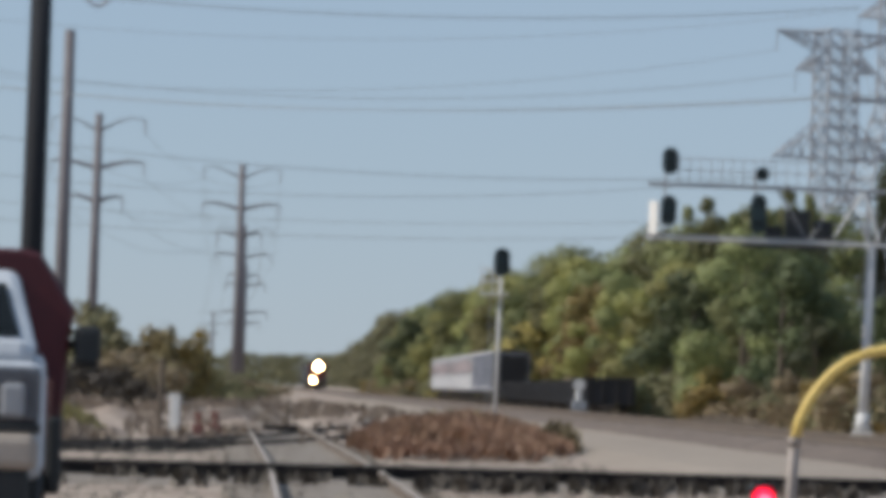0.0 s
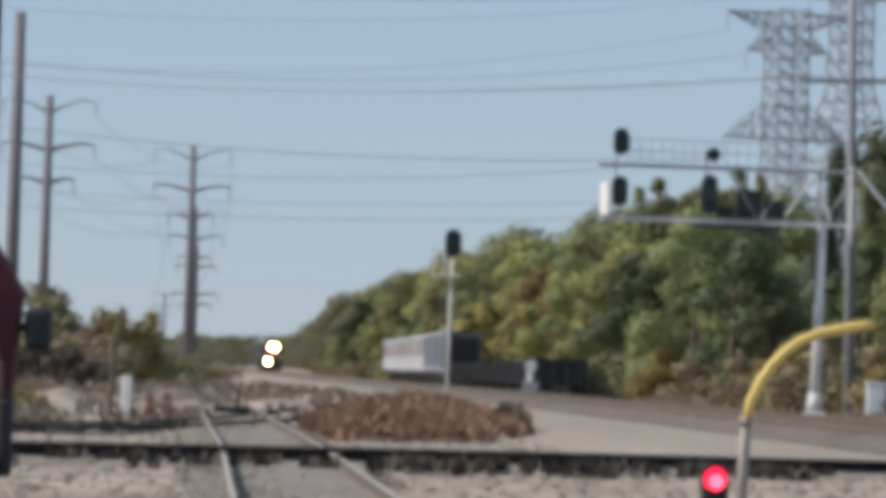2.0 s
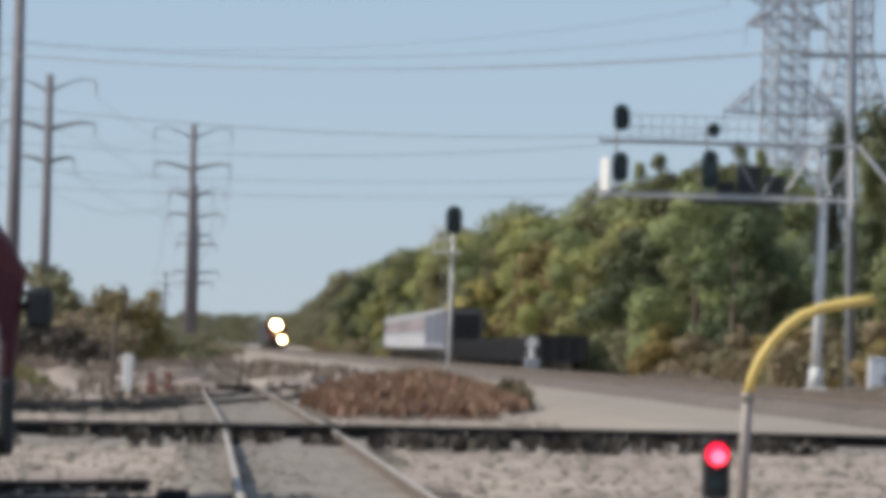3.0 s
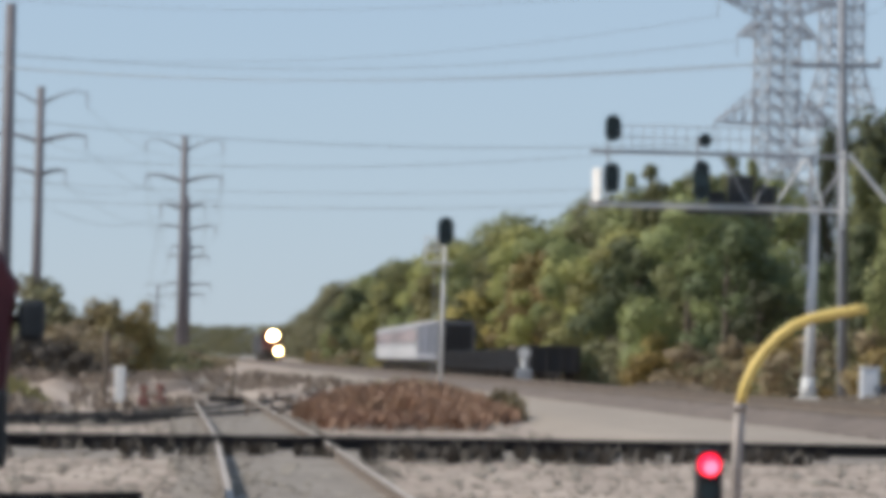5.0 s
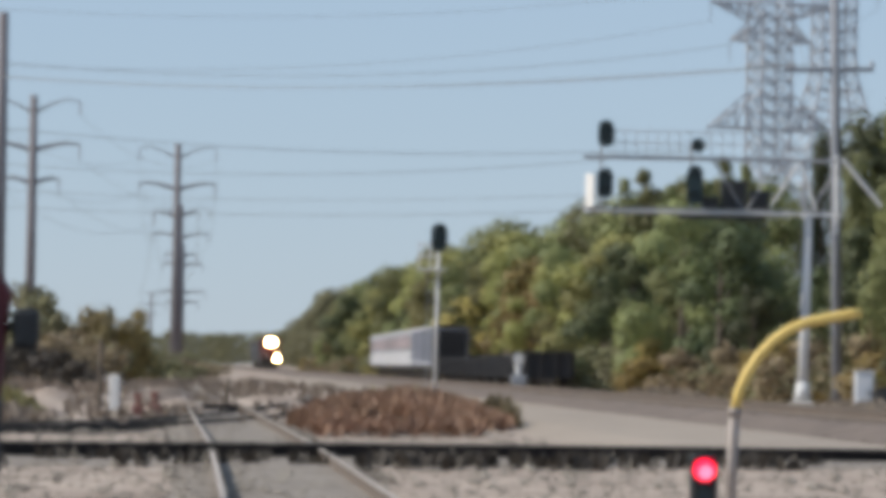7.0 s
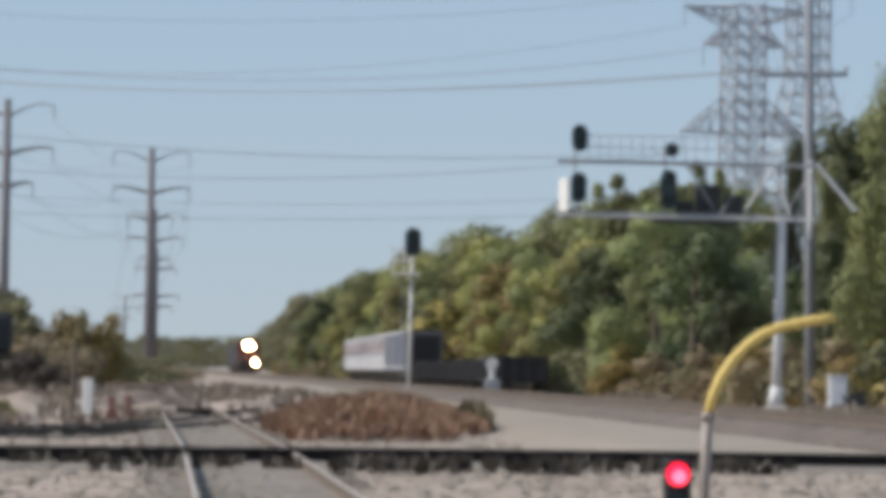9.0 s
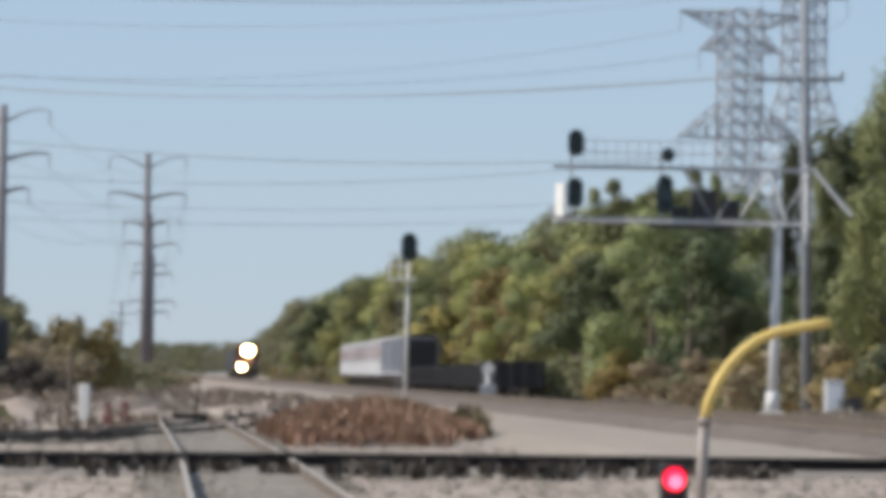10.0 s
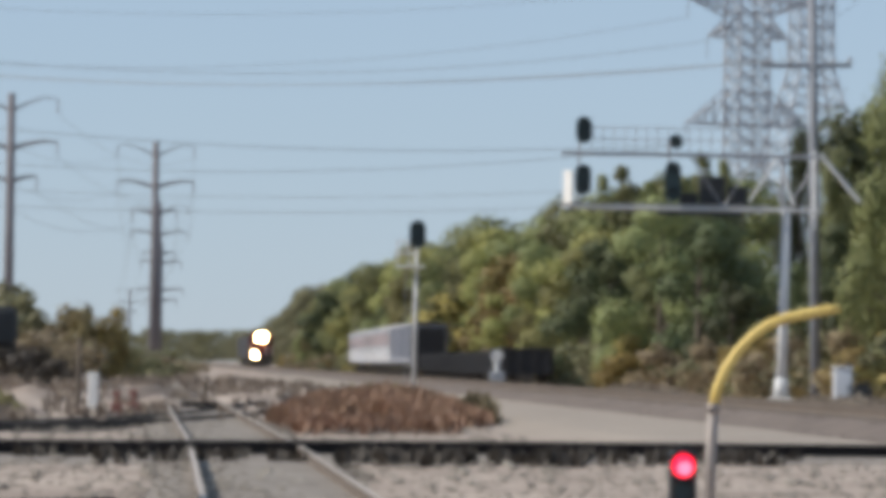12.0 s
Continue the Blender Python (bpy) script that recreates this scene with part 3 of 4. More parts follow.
def weeds(name, cx, cy, rx, ry, n, h, material, label, seed, patchy=False, turn=0, broad=0.5):
    """A patch of thin upright stalks with small side blades, tallest in the middle."""
    rnd = random.Random(seed)
    bm = bmesh.new()
    for _ in range(n):
        a, r = rnd.random() * 2 * math.pi, rnd.random() ** 0.6
        x, y = math.cos(a) * r * rx, math.sin(a) * r * ry
        if r * rnd.uniform(0.8, 1.2) > 0.74 + 0.5 * noise.noise((math.cos(a) * 2.2, math.sin(a) * 2.2, seed + 0.5)):
            continue
        if patchy and noise.noise((x * 1.1, y * 0.16, seed)) < 0.08:
            continue
        hh = h * (1.06 - 0.95 * r * r) * rnd.uniform(0.55, 1.1) * (0.8 + 0.3 * noise.noise((x * 0.8, y * 0.2, seed)))
        lean = Vector((rnd.gauss(0, 0.18), rnd.gauss(0, 0.18), 1)) * hh
        p = Vector((x, y, 0))
        w = Vector((rnd.uniform(-1, 1), rnd.uniform(-1, 1), 0)).normalized() * 0.012
        q = p + lean
        bm.faces.new([bm.verts.new(v) for v in (p - w, p + w, q + w * 0.4, q - w * 0.4)])
        for f in (0.25, 0.5, 0.7, 0.85, 0.98):
            c = p + lean * f
            u = Vector((rnd.gauss(0, 1), rnd.gauss(0, 1), 0.5)).normalized() * rnd.uniform(0.06, 0.16)
            v = Vector((-u.y, u.x, 0.3)) * broad
            bm.faces.new([bm.verts.new(k) for k in (c, c + u * 0.5 + v, c + u, c + u * 0.5 - v)])
    ob = single(name, bm, material, label, "weeds", kind="stuff")
    ob.matrix_basis = pose(cx, cy, 0.02, 0, 0, turn)
    return ob


weeds("weeds", -0.7, 139, 2.55, 24, 11000, 0.60, M_weed, "patch of dry russet brown weeds on gravel", 3, broad=0.8)
weeds("weeds", -0.6, 144, 2.3, 16, 1500, 0.66, M_leafbrown, "olive brown stalks among the russet weeds", 23, True, broad=0.8)
weeds("weeds", 1.55, 140, 0.6, 9, 500, 0.60, M_leafbrown, "tufts of brown dry grass in the weeds", 4)
weeds("weeds", -0.7, 119, 1.9, 6, 600, 0.2, M_weed, "patch of low russet weeds on gravel", 5)
weeds("weeds", -9.3, 132, 1.3, 6, 1300, 0.75, M_leafbrown, "brown dry weeds on waste ground", 6)
weeds("weeds", -8.3, 124, 1.0, 3, 260, 0.35, M_greyweed, "low grey brown weeds by the track", 7)
weeds("weeds", -14.5, 235, 8.0, 22, 1000, 0.5, M_greyweed, "grey brown weeds on waste ground", 8, True)
weeds("weeds", -10.0, 300, 8.0, 30, 1500, 0.55, M_greyweed, "grey brown weeds on waste ground", 9, True)


def mound(cx, cy, rx, ry, h, material, label, seed):
    bm = bmesh.new()
    n, m = 22, 9
    rows = []
    for j in range(m + 1):
        f = j / m
        rows.append([])
        for i in range(n):
            a = 2 * math.pi * i / n
            k = f * (1 + 0.25 * noise.noise((math.cos(a) * 1.3, math.sin(a) * 1.3, seed)))
            z = h * (math.cos(min(1, f) * math.pi) * 0.5 + 0.5) * (1 + 0.5 * noise.noise((math.cos(a) * f * 2.5, math.sin(a) * f * 2.5, seed + 4)))
            rows[-1].append(bm.verts.new((math.cos(a) * k * rx, math.sin(a) * k * ry, z - 0.12 * f)))
    for r0, r1 in zip(rows, rows[1:]):
        for i in range(n):
            try:
                bm.faces.new((r0[i], r1[i], r1[(i + 1) % n], r0[(i + 1) % n]))
            except ValueError:
                pass
    bmesh.ops.remove_doubles(bm, verts=bm.verts, dist=1e-4)
    ob = single("dirt_mound", bm, material, label, "dirt mound", "heaps of spoil on the waste ground", smooth=True)
    ob.matrix_basis = pose(cx, cy, 0.0)
    return ob


weeds("weeds", -1.2, 130, 1.5, 7, 420, 0.40, M_leafbrown, "brown weeds behind the russet patch", 12)
weeds("weeds", -6.5, 150, 4.5, 32, 450, 0.15, M_greyweed, "thin grey brown dead weeds on rubble", 13, True)
weeds("weeds", -9.0, 190, 6.0, 30, 350, 0.18, M_greyweed, "thin grey brown dead weeds on rubble", 14, True)
weeds("weeds", -6.0, 240, 6.0, 40, 700, 0.20, M_greyweed, "thin grey brown dead weeds on rubble", 15, True)
# Dark tufts stand in for shade and oily ties along the rail.
weeds("weeds", 0.6, 80.5, 11, 3.0, 1000, 0.06, M_darkweed, "short tufts darkened for shade and oily ties before the rails", 17, True, 41)
weeds("weeds", 12.8, 175, 1.6, 45, 1800, 0.45, M_greyweed, "grey brown dead grass along the main line", 19)
weeds("weeds", 9.5, 255, 1.8, 45, 1800, 0.55, M_greyweed, "grey brown dead grass along the main line", 20)
mound(-8.6, 140, 1.3, 3, 0.24, M_ground, "low heap of grey brown spoil", 2)
mound(-6.3, 160, 1.5, 4, 0.36, M_ground, "low heap of grey brown spoil", 11)
mound(-11.5, 190, 2.2, 5, 0.42, M_ground, "low heap of grey brown spoil", 21)
mound(-5.0, 190, 2.6, 6, 0.30, M_ground, "low heap of grey brown spoil", 31)
mound(-8.2, 205, 2.9, 7, 0.40, M_brownballast, "broad heap of grey brown spoil", 51)
mound(-14.0, 260, 4.0, 9, 0.60, M_brownballast, "low heap of brown spoil", 41)


# ---- poles and wires ----
def pole(x, y, h, r0, r1, arms, label, material=M_pole, group=""):
    """A tapered transmission pole; arms: height, reach and rise of each upswept pair."""
    e = thing("utility_pole", (x, y, 0), label, "utility pole", group)
    bm = bmesh.new()
    tube(bm, [(0, 0, -0.5), (0, 0, h * 0.5), (0, 0, h)], [r0, (r0 + r1) / 2, r1], 12)
    part("pole", bm, material, e, smooth=True)
    for z, reach, rise in arms:
        for s in (-1, 1):
            bm = bmesh.new()
            tube(bm, [(0, 0, z), (s * reach * 0.35, 0, z + rise * 0.6), (s * reach * 0.7, 0, z + rise), (s * reach, 0, z + rise * 0.85)], [0.24, 0.2, 0.16, 0.1] if z < h * 0.9 else [0.16, 0.1, 0.07, 0.05], 6)
            a = part("arm", bm, material, e)
            bm = bmesh.new()
            for k in range(6):
                tube(bm, [(s * reach, 0, z + rise * 0.85 - 0.05 - k * 0.2), (s * reach, 0, z + rise * 0.85 - 0.2 - k * 0.2)], [0.13, 0.06], 8)
            part("insulator", bm, M_lattice, a, "string of grey insulators")["kind"] = "stuff"
    return e


LINE_ARMS = [(0.935, 4.2, 1.3), (0.80, 4.2, 0.75), (0.68, 2.4, 0.55)]


def line_pole(x, y, h):
    return pole(x, y, h, 0.52, 0.34, [(h * f, r, q) for f, r, q in LINE_ARMS], "tall grey brown steel power pole with upswept arms", M_pole, "poles of the power line")


POLES = [(-36.1, 570, 25.0), (-27.9, 691, 25.0), (-38.1, 960, 25.0), (-94.4, 2140, 25.0)]
for p in POLES:
    line_pole(*p)
pole(-39.7, 1010, 20.0, 0.4, 0.3, [(16.6, 3.2, 0.3), (12.2, 3.6, 0.3), (10.6, 2.6, 0.2)], "grey brown power pole with three crossarms far off", M_pole, "poles of the power line")
pole(-29.7, 434, 25.0, 0.52, 0.36, [], "tall bare grey brown steel pole without arms", M_pole)
pole(-6.95, 95, 7.6, 0.19, 0.16, [], "dark blue grey painted pole behind the truck", M_darkpole)


def lattice_tower(x, y, h, base, top, arms, label, group, knee=0.55, turn=0.0):
    """A four-legged pylon; arms: height of the tip, reach, and how far over or under it the stays meet the body."""
    e = thing("lattice_tower", (x, y, 0), label, "pylon", group, turn)
    def half(z):
        f = z / h
        return base * (1 - f / knee) + top * (f / knee) if f < knee else top
    levels = [h * k / 24 for k in range(25)]
    for sx in (-1, 1):
        for sy in (-1, 1):
            bm = bmesh.new()
            tube(bm, [(sx * half(z), sy * half(z), z) for z in (-0.3, h * knee, h)], 0.14, 5)
            part("leg", bm, M_lattice, e)
    for face in range(4):
        bm = bmesh.new()
        m = Matrix.Rotation(face * math.pi / 2, 3, "Z")
        for z0, z1 in zip(levels, levels[1:]):
            a, b = half(z0), half(z1)
            for p, q in (((-a, a, z0), (b, b, z1)), ((a, a, z0), (-b, b, z1)), ((-b, b, z1), (b, b, z1))):
                tube(bm, [m @ Vector(p), m @ Vector(q)], 0.07, 4, False)
        part("bracing", bm, M_lattice, e)["kind"] = "stuff"
    for z, reach, dz in arms:
        for s in (-1, 1):
            bm = bmesh.new()
            tip = Vector((s * reach, 0, z))
            for sy in (-1, 1):
                low, high = Vector((s * half(z), sy * half(z), z)), Vector((s * half(z + dz), sy * half(z + dz), z + dz))
                tube(bm, [low, tip], 0.11, 4, False)
                tube(bm, [high, tip], 0.10, 4, False)
                ends = [(low.lerp(tip, f), high.lerp(tip, f)) for f in (0.0, 0.25, 0.5, 0.75)]
                for (p, q), (p1, q1) in zip(ends, ends[1:]):
                    tube(bm, [q, p1], 0.07, 4, False)
                    tube(bm, [p1, q1], 0.07, 4, False)
            a = part("arm", bm, M_lattice, e)
            bm = bmesh.new()
            for k in range(8):
                tube(bm, [tip + Vector((0, 0, -0.1 - k * 0.25)), tip + Vector((0, 0, -0.25 - k * 0.25))], [0.11, 0.05], 8)
            part("insulator", bm, M_lattice, a, "string of grey insulators")["kind"] = "stuff"
    return e


lattice_tower(31.7, 600, 36.6, 3.6, 1.55, [(36.3, 6.4, -1.7), (32.7, 4.3, 1.9), (24.4, 6.5, 3.4)], "tall grey lattice pylon rising behind the wood", "lattice pylons", 0.5, 25)
lattice_tower(40.3, 640, 48.0, 9.5, 1.75, [(40.4, 4.6, 1.8), (46.5, 4.2, 1.6)], "tall grey lattice pylon with a spreading base", "lattice pylons", 0.665, 15)


def wire(a, b, sag, r=0.028):
    a, b = Vector(a), Vector(b)
    bm = bmesh.new()
    tube(bm, [a.lerp(b, k / 32) - Vector((0, 0, sag * 4 * (k / 32) * (1 - k / 32))) for k in range(33)], r, 4, False)
    return single("power_line", bm, M_wire, "dark overhead power conductor", "power line", "overhead conductors")


for (x0, y0, h0), (x1, y1, h1) in zip(POLES, POLES[1:]):
    for f, reach, rise in LINE_ARMS:
        for s in (-1, 1):
            wire((x0 + s * reach, y0, h0 * f + rise * 0.85 - 1.25), (x1 + s * reach, y1, h1 * f + rise * 0.85 - 1.25), 2.2, 0.022)
# long spans from far off over the yard to the pylons and the pole by the bridge
for x0, y0, z0, x1, y1, z1, sag, r in (
        (-80, 620, 42.5, 36.0, 640, 41.4, 3.6, 0.05), (-80, 640, 40.0, 36.0, 640, 41.2, 4.4, 0.022),
        (-75, 590, 33.5, 27.7, 598, 32.2, 4.6, 0.03), (-75, 600, 32.5, 25.6, 596, 34.3, 4.6, 0.022),
        (-75, 560, 26.5, 25.6, 597, 22.4, 3.2, 0.035), (-75, 570, 22.6, 25.6, 597, 22.3, 3.8, 0.03),
        (-75, 600, 17.6, 29.9, 600, 17.4, 2.2, 0.03), (-75, 610, 20.0, 29.9, 600, 19.0, 2.6, 0.025)):
    wire((x0, y0, z0), (x1, y1, z1), sag, r)
for z in (11.78, 11.8):
    wire((-40, 330, 18.0), (12.2 + 100 * (z - 11.78) * 0.4, 214.9, z), 1.7, 0.016)
for p, q in (((35.2, 602, 30.6), (36.0, 640, 38.3)), ((37.2, 603, 34.2), (44.7, 641, 38.3)), ((37.2, 603, 22.4), (44.0, 640, 30.0))):
    wire(p, q, 0.4)


# a sagging jumper string hung from a conductor high over the bare pole
high_wire = wire((-62.7, 440.5, 31.0), (36.24, 638.9, 44.4), 2.1, 0.03)
bm = bmesh.new()
tube(bm, [(-35.3, 495.4, 33.05), (-33.96, 500, 32.2), (-32.94, 500, 31.07), (-32.4, 500, 30.62), (-31.9, 500, 30.6), (-31.42, 500, 30.9), (-31.2, 500, 31.6), (-31.1, 503.8, 33.45)], 0.13, 8)
part("jumper_loop", bm, M_lattice, high_wire, "grey jumper string sagging from the conductor", True)


# ---- signals ----
def signal_head(owner, parent_at, w, h, label, lamps=2):
    """A dark rounded target board with hooded lenses, facing the camera."""
    bm = bmesh.new()
    pts = []
    r = w / 2
    for k in range(9):
        a = math.pi * k / 8
        pts.append((r * math.cos(a), h / 2 - r + r * math.sin(a)))
    for k in range(9):
        a = math.pi + math.pi * k / 8
        pts.append((r * math.cos(a), -h / 2 + r + r * math.sin(a)))
    fr = [bm.verts.new((x, -0.02, z)) for x, z in pts]
    bk = [bm.verts.new((x, 0.02, z)) for x, z in pts]
    bm.faces.new(fr)
    bm.faces.new(bk[::-1])
    for i in range(len(pts)):
        bm.faces.new((fr[i], bk[i], bk[(i + 1) % len(pts)], fr[(i + 1) % len(pts)]))
    e = part("signal_head", bm, M_teal, owner, label)
    e.matrix_basis = pose(*parent_at)
    for k in range(lamps):
        z = (h - w) / 2 - (h - w) * k / max(1, lamps - 1) if lamps > 1 else 0
        rr = w * 0.27
        bm = bmesh.new()
        tube(bm, [(0, -0.03, z), (0, -0.05, z)], rr, 14)
        lens = part("lens", bm, M_teal, e, "dark unlit lens")
        bm = bmesh.new()
        v0 = [(rr * 1.12 * math.cos(a), rr * 1.12 * math.sin(a)) for a in (math.radians(-20 + 220 * i / 12) for i in range(13))]
        for (xa, za), (xb, zb) in zip(v0, v0[1:]):
            bm.faces.new([bm.verts.new(q) for q in ((xa, -0.02, z + za), (xb, -0.02, z + zb), (xb, -0.26, z + zb), (xa, -0.26, z + za))])
        part("hood", bm, M_black, e)
    bm = bmesh.new()
    box(bm, -w * 0.3, w * 0.3, 0.02, 0.22, -h * 0.38, h * 0.38, 0.02)
    part("housing", bm, M_black, e)
    return e


def bars(bm, pts, r, sides=5):
    for a, b in pts:
        tube(bm, [a, b], r, sides)
    return bm


def cantilever():
    Y = 200.0
    e = thing("signal_bridge", (0, Y, 0), "galvanised cantilever signal bridge with railed walkway", "signal bridge")
    X0, X1, ZL, ZU = 4.75, 12.9, 6.3, 8.0
    bm = bmesh.new()
    box(bm, 11.42, 12.2, -0.4, 0.4, -0.3, 0.40, 0.08)
    part("footing", bm, M_concrete, e, "pale concrete footing")
    bm = bmesh.new()
    tube(bm, [(11.80, 0, 0.3), (11.88, 0, 6.3)], [0.175, 0.13], 12)
    tube(bm, [(11.80, 0, 0.4), (11.80, 0, 1.0)], [0.27, 0.2], 12)
    part("mast", bm, M_galv, e, smooth=True)
    for yy in (-0.5, 0.5):
        for z in (ZL, ZU):
            bm = bmesh.new()
            box(bm, X0 if z == ZU else X0 + 0.0, X1, yy - 0.04, yy + 0.04, z - 0.045, z + 0.045, 0.01)
            part("chord", bm, M_galv if z == ZL else M_steelgrey, e)
    bm = bmesh.new()
    n = 8
    for k in range(n):
        xa, xb = X0 + (X1 - X0) * k / n, X0 + (X1 - X0) * (k + 1) / n
        if xa > 8.2:
            bars(bm, [((xa, -0.5, ZL if k % 2 else ZU), (xb, -0.5, ZU if k % 2 else ZL)), ((xa, 0.5, ZL if k % 2 else ZU), (xb, 0.5, ZU if k % 2 else ZL))], 0.02)
    bars(bm, [((11.75, -0.5, ZL), (11.75, -0.5, ZU)), ((11.75, 0.5, ZL), (11.75, 0.5, ZU)), ], 0.045)
    part("bracing", bm, M_steelgrey, e)["kind"] = "stuff"
    for a, b, r in (((12.92, 0, 8.1), (14.2, 0, 6.6), 0.065), ((12.78, 0, 5.7), (12.75, 0, 8.2), 0.06), ((11.5, -0.55, 7.9), (10.66, -0.55, 6.5), 0.04), ((11.6, -0.55, 7.9), (12.1, -0.55, 6.4), 0.04)):
        bm = bmesh.new()
        tube(bm, [a, b], r, 8)
        part("stay", bm, M_galv, e, "pale galvanised stay")
    # Black strip draws the dark grating together with the shade beneath the walkway.
    bm = bmesh.new()
    box(bm, 7.75, 10.45, -0.95, -0.58, ZL - 0.22, ZL - 0.09, 0.01)
    part("under_strip", bm, M_black, e, "black strip for grating and shade under the walkway")
    bm = bmesh.new()
    box(bm, X0, X1 - 1.5, -0.45, 0.45, ZL + 0.09, ZL + 0.12)
    part("walkway", bm, M_lattice, e, "steel grating walkway")
    for k in range(12):
        x = X0 + 0.95 + k * 0.34
        bm = bmesh.new()
        tube(bm, [(x, -0.6, ZU), (x, -0.6, ZU + 0.82)], 0.016, 5)
        part("baluster", bm, M_lattice, e)
    for dz in (0.45, 0.82):
        bm = bmesh.new()
        tube(bm, [(X0 + 0.9, -0.6, ZU + dz), (X0 + 5.0, -0.6, ZU + dz)], 0.02, 5)
        part("handrail", bm, M_lattice, e)
    bm = bmesh.new()
    box(bm, 9.12, 9.90, -0.5, 0.3, ZL + 0.13, ZL + 1.02, 0.04)
    part("equipment_box", bm, M_black, e, "dark equipment box on the walkway")
    bm = bmesh.new()
    box(bm, 10.0, 10.62, -0.5, 0.3, ZL + 0.13, ZL + 0.72, 0.04)
    part("equipment_box", bm, M_black, e, "dark equipment box on the walkway")
    bm = bmesh.new()
    box(bm, 8.5, 9.05, -0.3, 0.3, ZL + 0.13, ZL + 0.5, 0.04)
    part("equipment_box", bm, M_black, e, "dark equipment box on the walkway")
    for xx, top in ((X0 + 0.55, 0.9), (X0 + 3.4, 0.5)):
        bm = bmesh.new()
        tube(bm, [(xx, -0.1, ZL), (xx, -0.1, ZU + top)], 0.04, 6)
        part("signal_stanchion", bm, M_steelgrey, e)
    bm = bmesh.new()
    box(bm, -0.19, 0.19, -0.03, 0.03, -0.52, 0.52, 0.01)
    pn = part("panel", bm, M_white, e, "bright white panel catching the sun")
    pn.matrix_basis = pose(X0 + 0.2, -0.62, ZL + 0.62, 0, 0, -50)
    return e


bridge = cantilever()
signal_head(bridge, (5.42, -0.7, 8.72), 0.50, 0.86, "dark two lens signal head above the walkway")
signal_head(bridge, (5.42, -0.7, 7.15), 0.52, 0.98, "dark two lens signal head under the walkway")
signal_head(bridge, (8.33, -0.7, 8.40), 0.42, 0.46, "small dark single lens signal head", lamps=1)
signal_head(bridge, (8.25, -0.7, 7.15), 0.52, 1.25, "dark tall signal head against the trees")


def mast_signal():
    e = thing("mast_signal", (0.25, 230, 0), "slim galvanised mast signal with a small platform", "railway signal")
    bm = bmesh.new()
    tube(bm, [(-0.05, 0, -0.2), (0.0, 0, 5.8)], [0.075, 0.06], 10)
    part("mast", bm, M_galv, e, smooth=True)
    bm = bmesh.new()
    box(bm, -0.22, 0.22, -0.22, 0.22, -0.2, 0.1, 0.03)
    part("footing", bm, M_brownballast, e)
    bm = bmesh.new()
    box(bm, -0.75, 0.3, -0.4, 0.4, 4.75, 4.82, 0.01)
    part("platform", bm, M_galv, e)
    bm = bmesh.new()
    bars(bm, [((-0.7, -0.35, 4.8), (-0.7, -0.35, 5.75)), ((-0.3, -0.35, 4.8), (-0.3, -0.35, 5.75)), ((-0.75, -0.35, 5.7), (0.1, -0.35, 5.7)), ((-0.75, -0.35, 5.25), (0.1, -0.35, 5.25))], 0.03)
    part("handrail", bm, M_galv, e)
    bm = bmesh.new()
    for k in range(12):
        bars(bm, [((-0.38, 0.12, 0.4 + k * 0.36), (-0.06, 0.12, 0.4 + k * 0.36))], 0.009)
    bars(bm, [((-0.38, 0.12, 0.2), (-0.38, 0.12, 4.8)), ((-0.06, 0.12, 0.2), (-0.06, 0.12, 4.8))], 0.012)
    part("ladder", bm, M_steelgrey, e)
    return e


slim_mast = mast_signal()
signal_head(slim_mast, (0.02, -0.4, 5.95), 0.60, 1.05, "dark two lens signal head on a slim mast")

# steel power pole beside the signal bridge
post = pole(13.75, 215, 15.0, 0.19, 0.15, [], "slim slate grey steel pole with one crossarm", M_slate)
bm = bmesh.new()
box(bm, -1.75, 1.3, -0.14, -0.02, 11.54, 11.70, 0.015)
part("crossarm", bm, M_slate, post)
post.matrix_basis = pose(13.87, 215, 0, 0, -1.35, 0)
for xx in (-1.45, -0.75, 0.7, 1.25):
    bm = bmesh.new()
    tube(bm, [(xx, -0.08, 11.70), (xx, -0.08, 11.78), (xx, -0.08, 11.90)], [0.05, 0.09, 0.05], 8)
    part("insulator", bm, M_lattice, post)


def cabinet(x, y, w, d, h, label):
    e = thing("steel_cabinet", (x, y, 0), label, "cabinet")
    bm = bmesh.new()
    box(bm, -w / 2, w / 2, -d / 2, d / 2, 0.12, h, 0.03)
    body = part("body", bm, M_alu, e)
    bm = bmesh.new()
    box(bm, -w / 2 - 0.05, w / 2 + 0.05, -d / 2 - 0.05, d / 2 + 0.05, h, h + 0.05, 0.02)
    part("lid", bm, M_galv, e)
    bm = bmesh.new()
    box(bm, -w / 2 - 0.05, w / 2 + 0.05, -d / 2 - 0.05, d / 2 + 0.05, -0.1, 0.12, 0.02)
    part("base", bm, M_concrete, e)
    bm = bmesh.new()
    box(bm, -w / 2 + 0.05, w / 2 - 0.05, -d / 2 - 0.02, -d / 2 + 0.01, 0.2, h - 0.06, 0.008)
    door = part("door", bm, M_alu, e)
    bm = bmesh.new()
    box(bm, w / 2 - 0.14, w / 2 - 0.10, -d / 2 - 0.06, -d / 2 - 0.02, h * 0.5, h * 0.62, 0.008)
    part("handle", bm, M_black, door, "black handle")
    return e


cabinet(13.05, 190, 0.55, 0.6, 1.35, "pale grey steel trackside cabinet on gravel")
bm = bmesh.new()
box(bm, -0.3, 0.3, -0.3, 0.3, 0, 0.62, 0.05)
box(bm, -0.22, 0.22, -0.22, 0.22, 0.62, 0.74, 0.04)
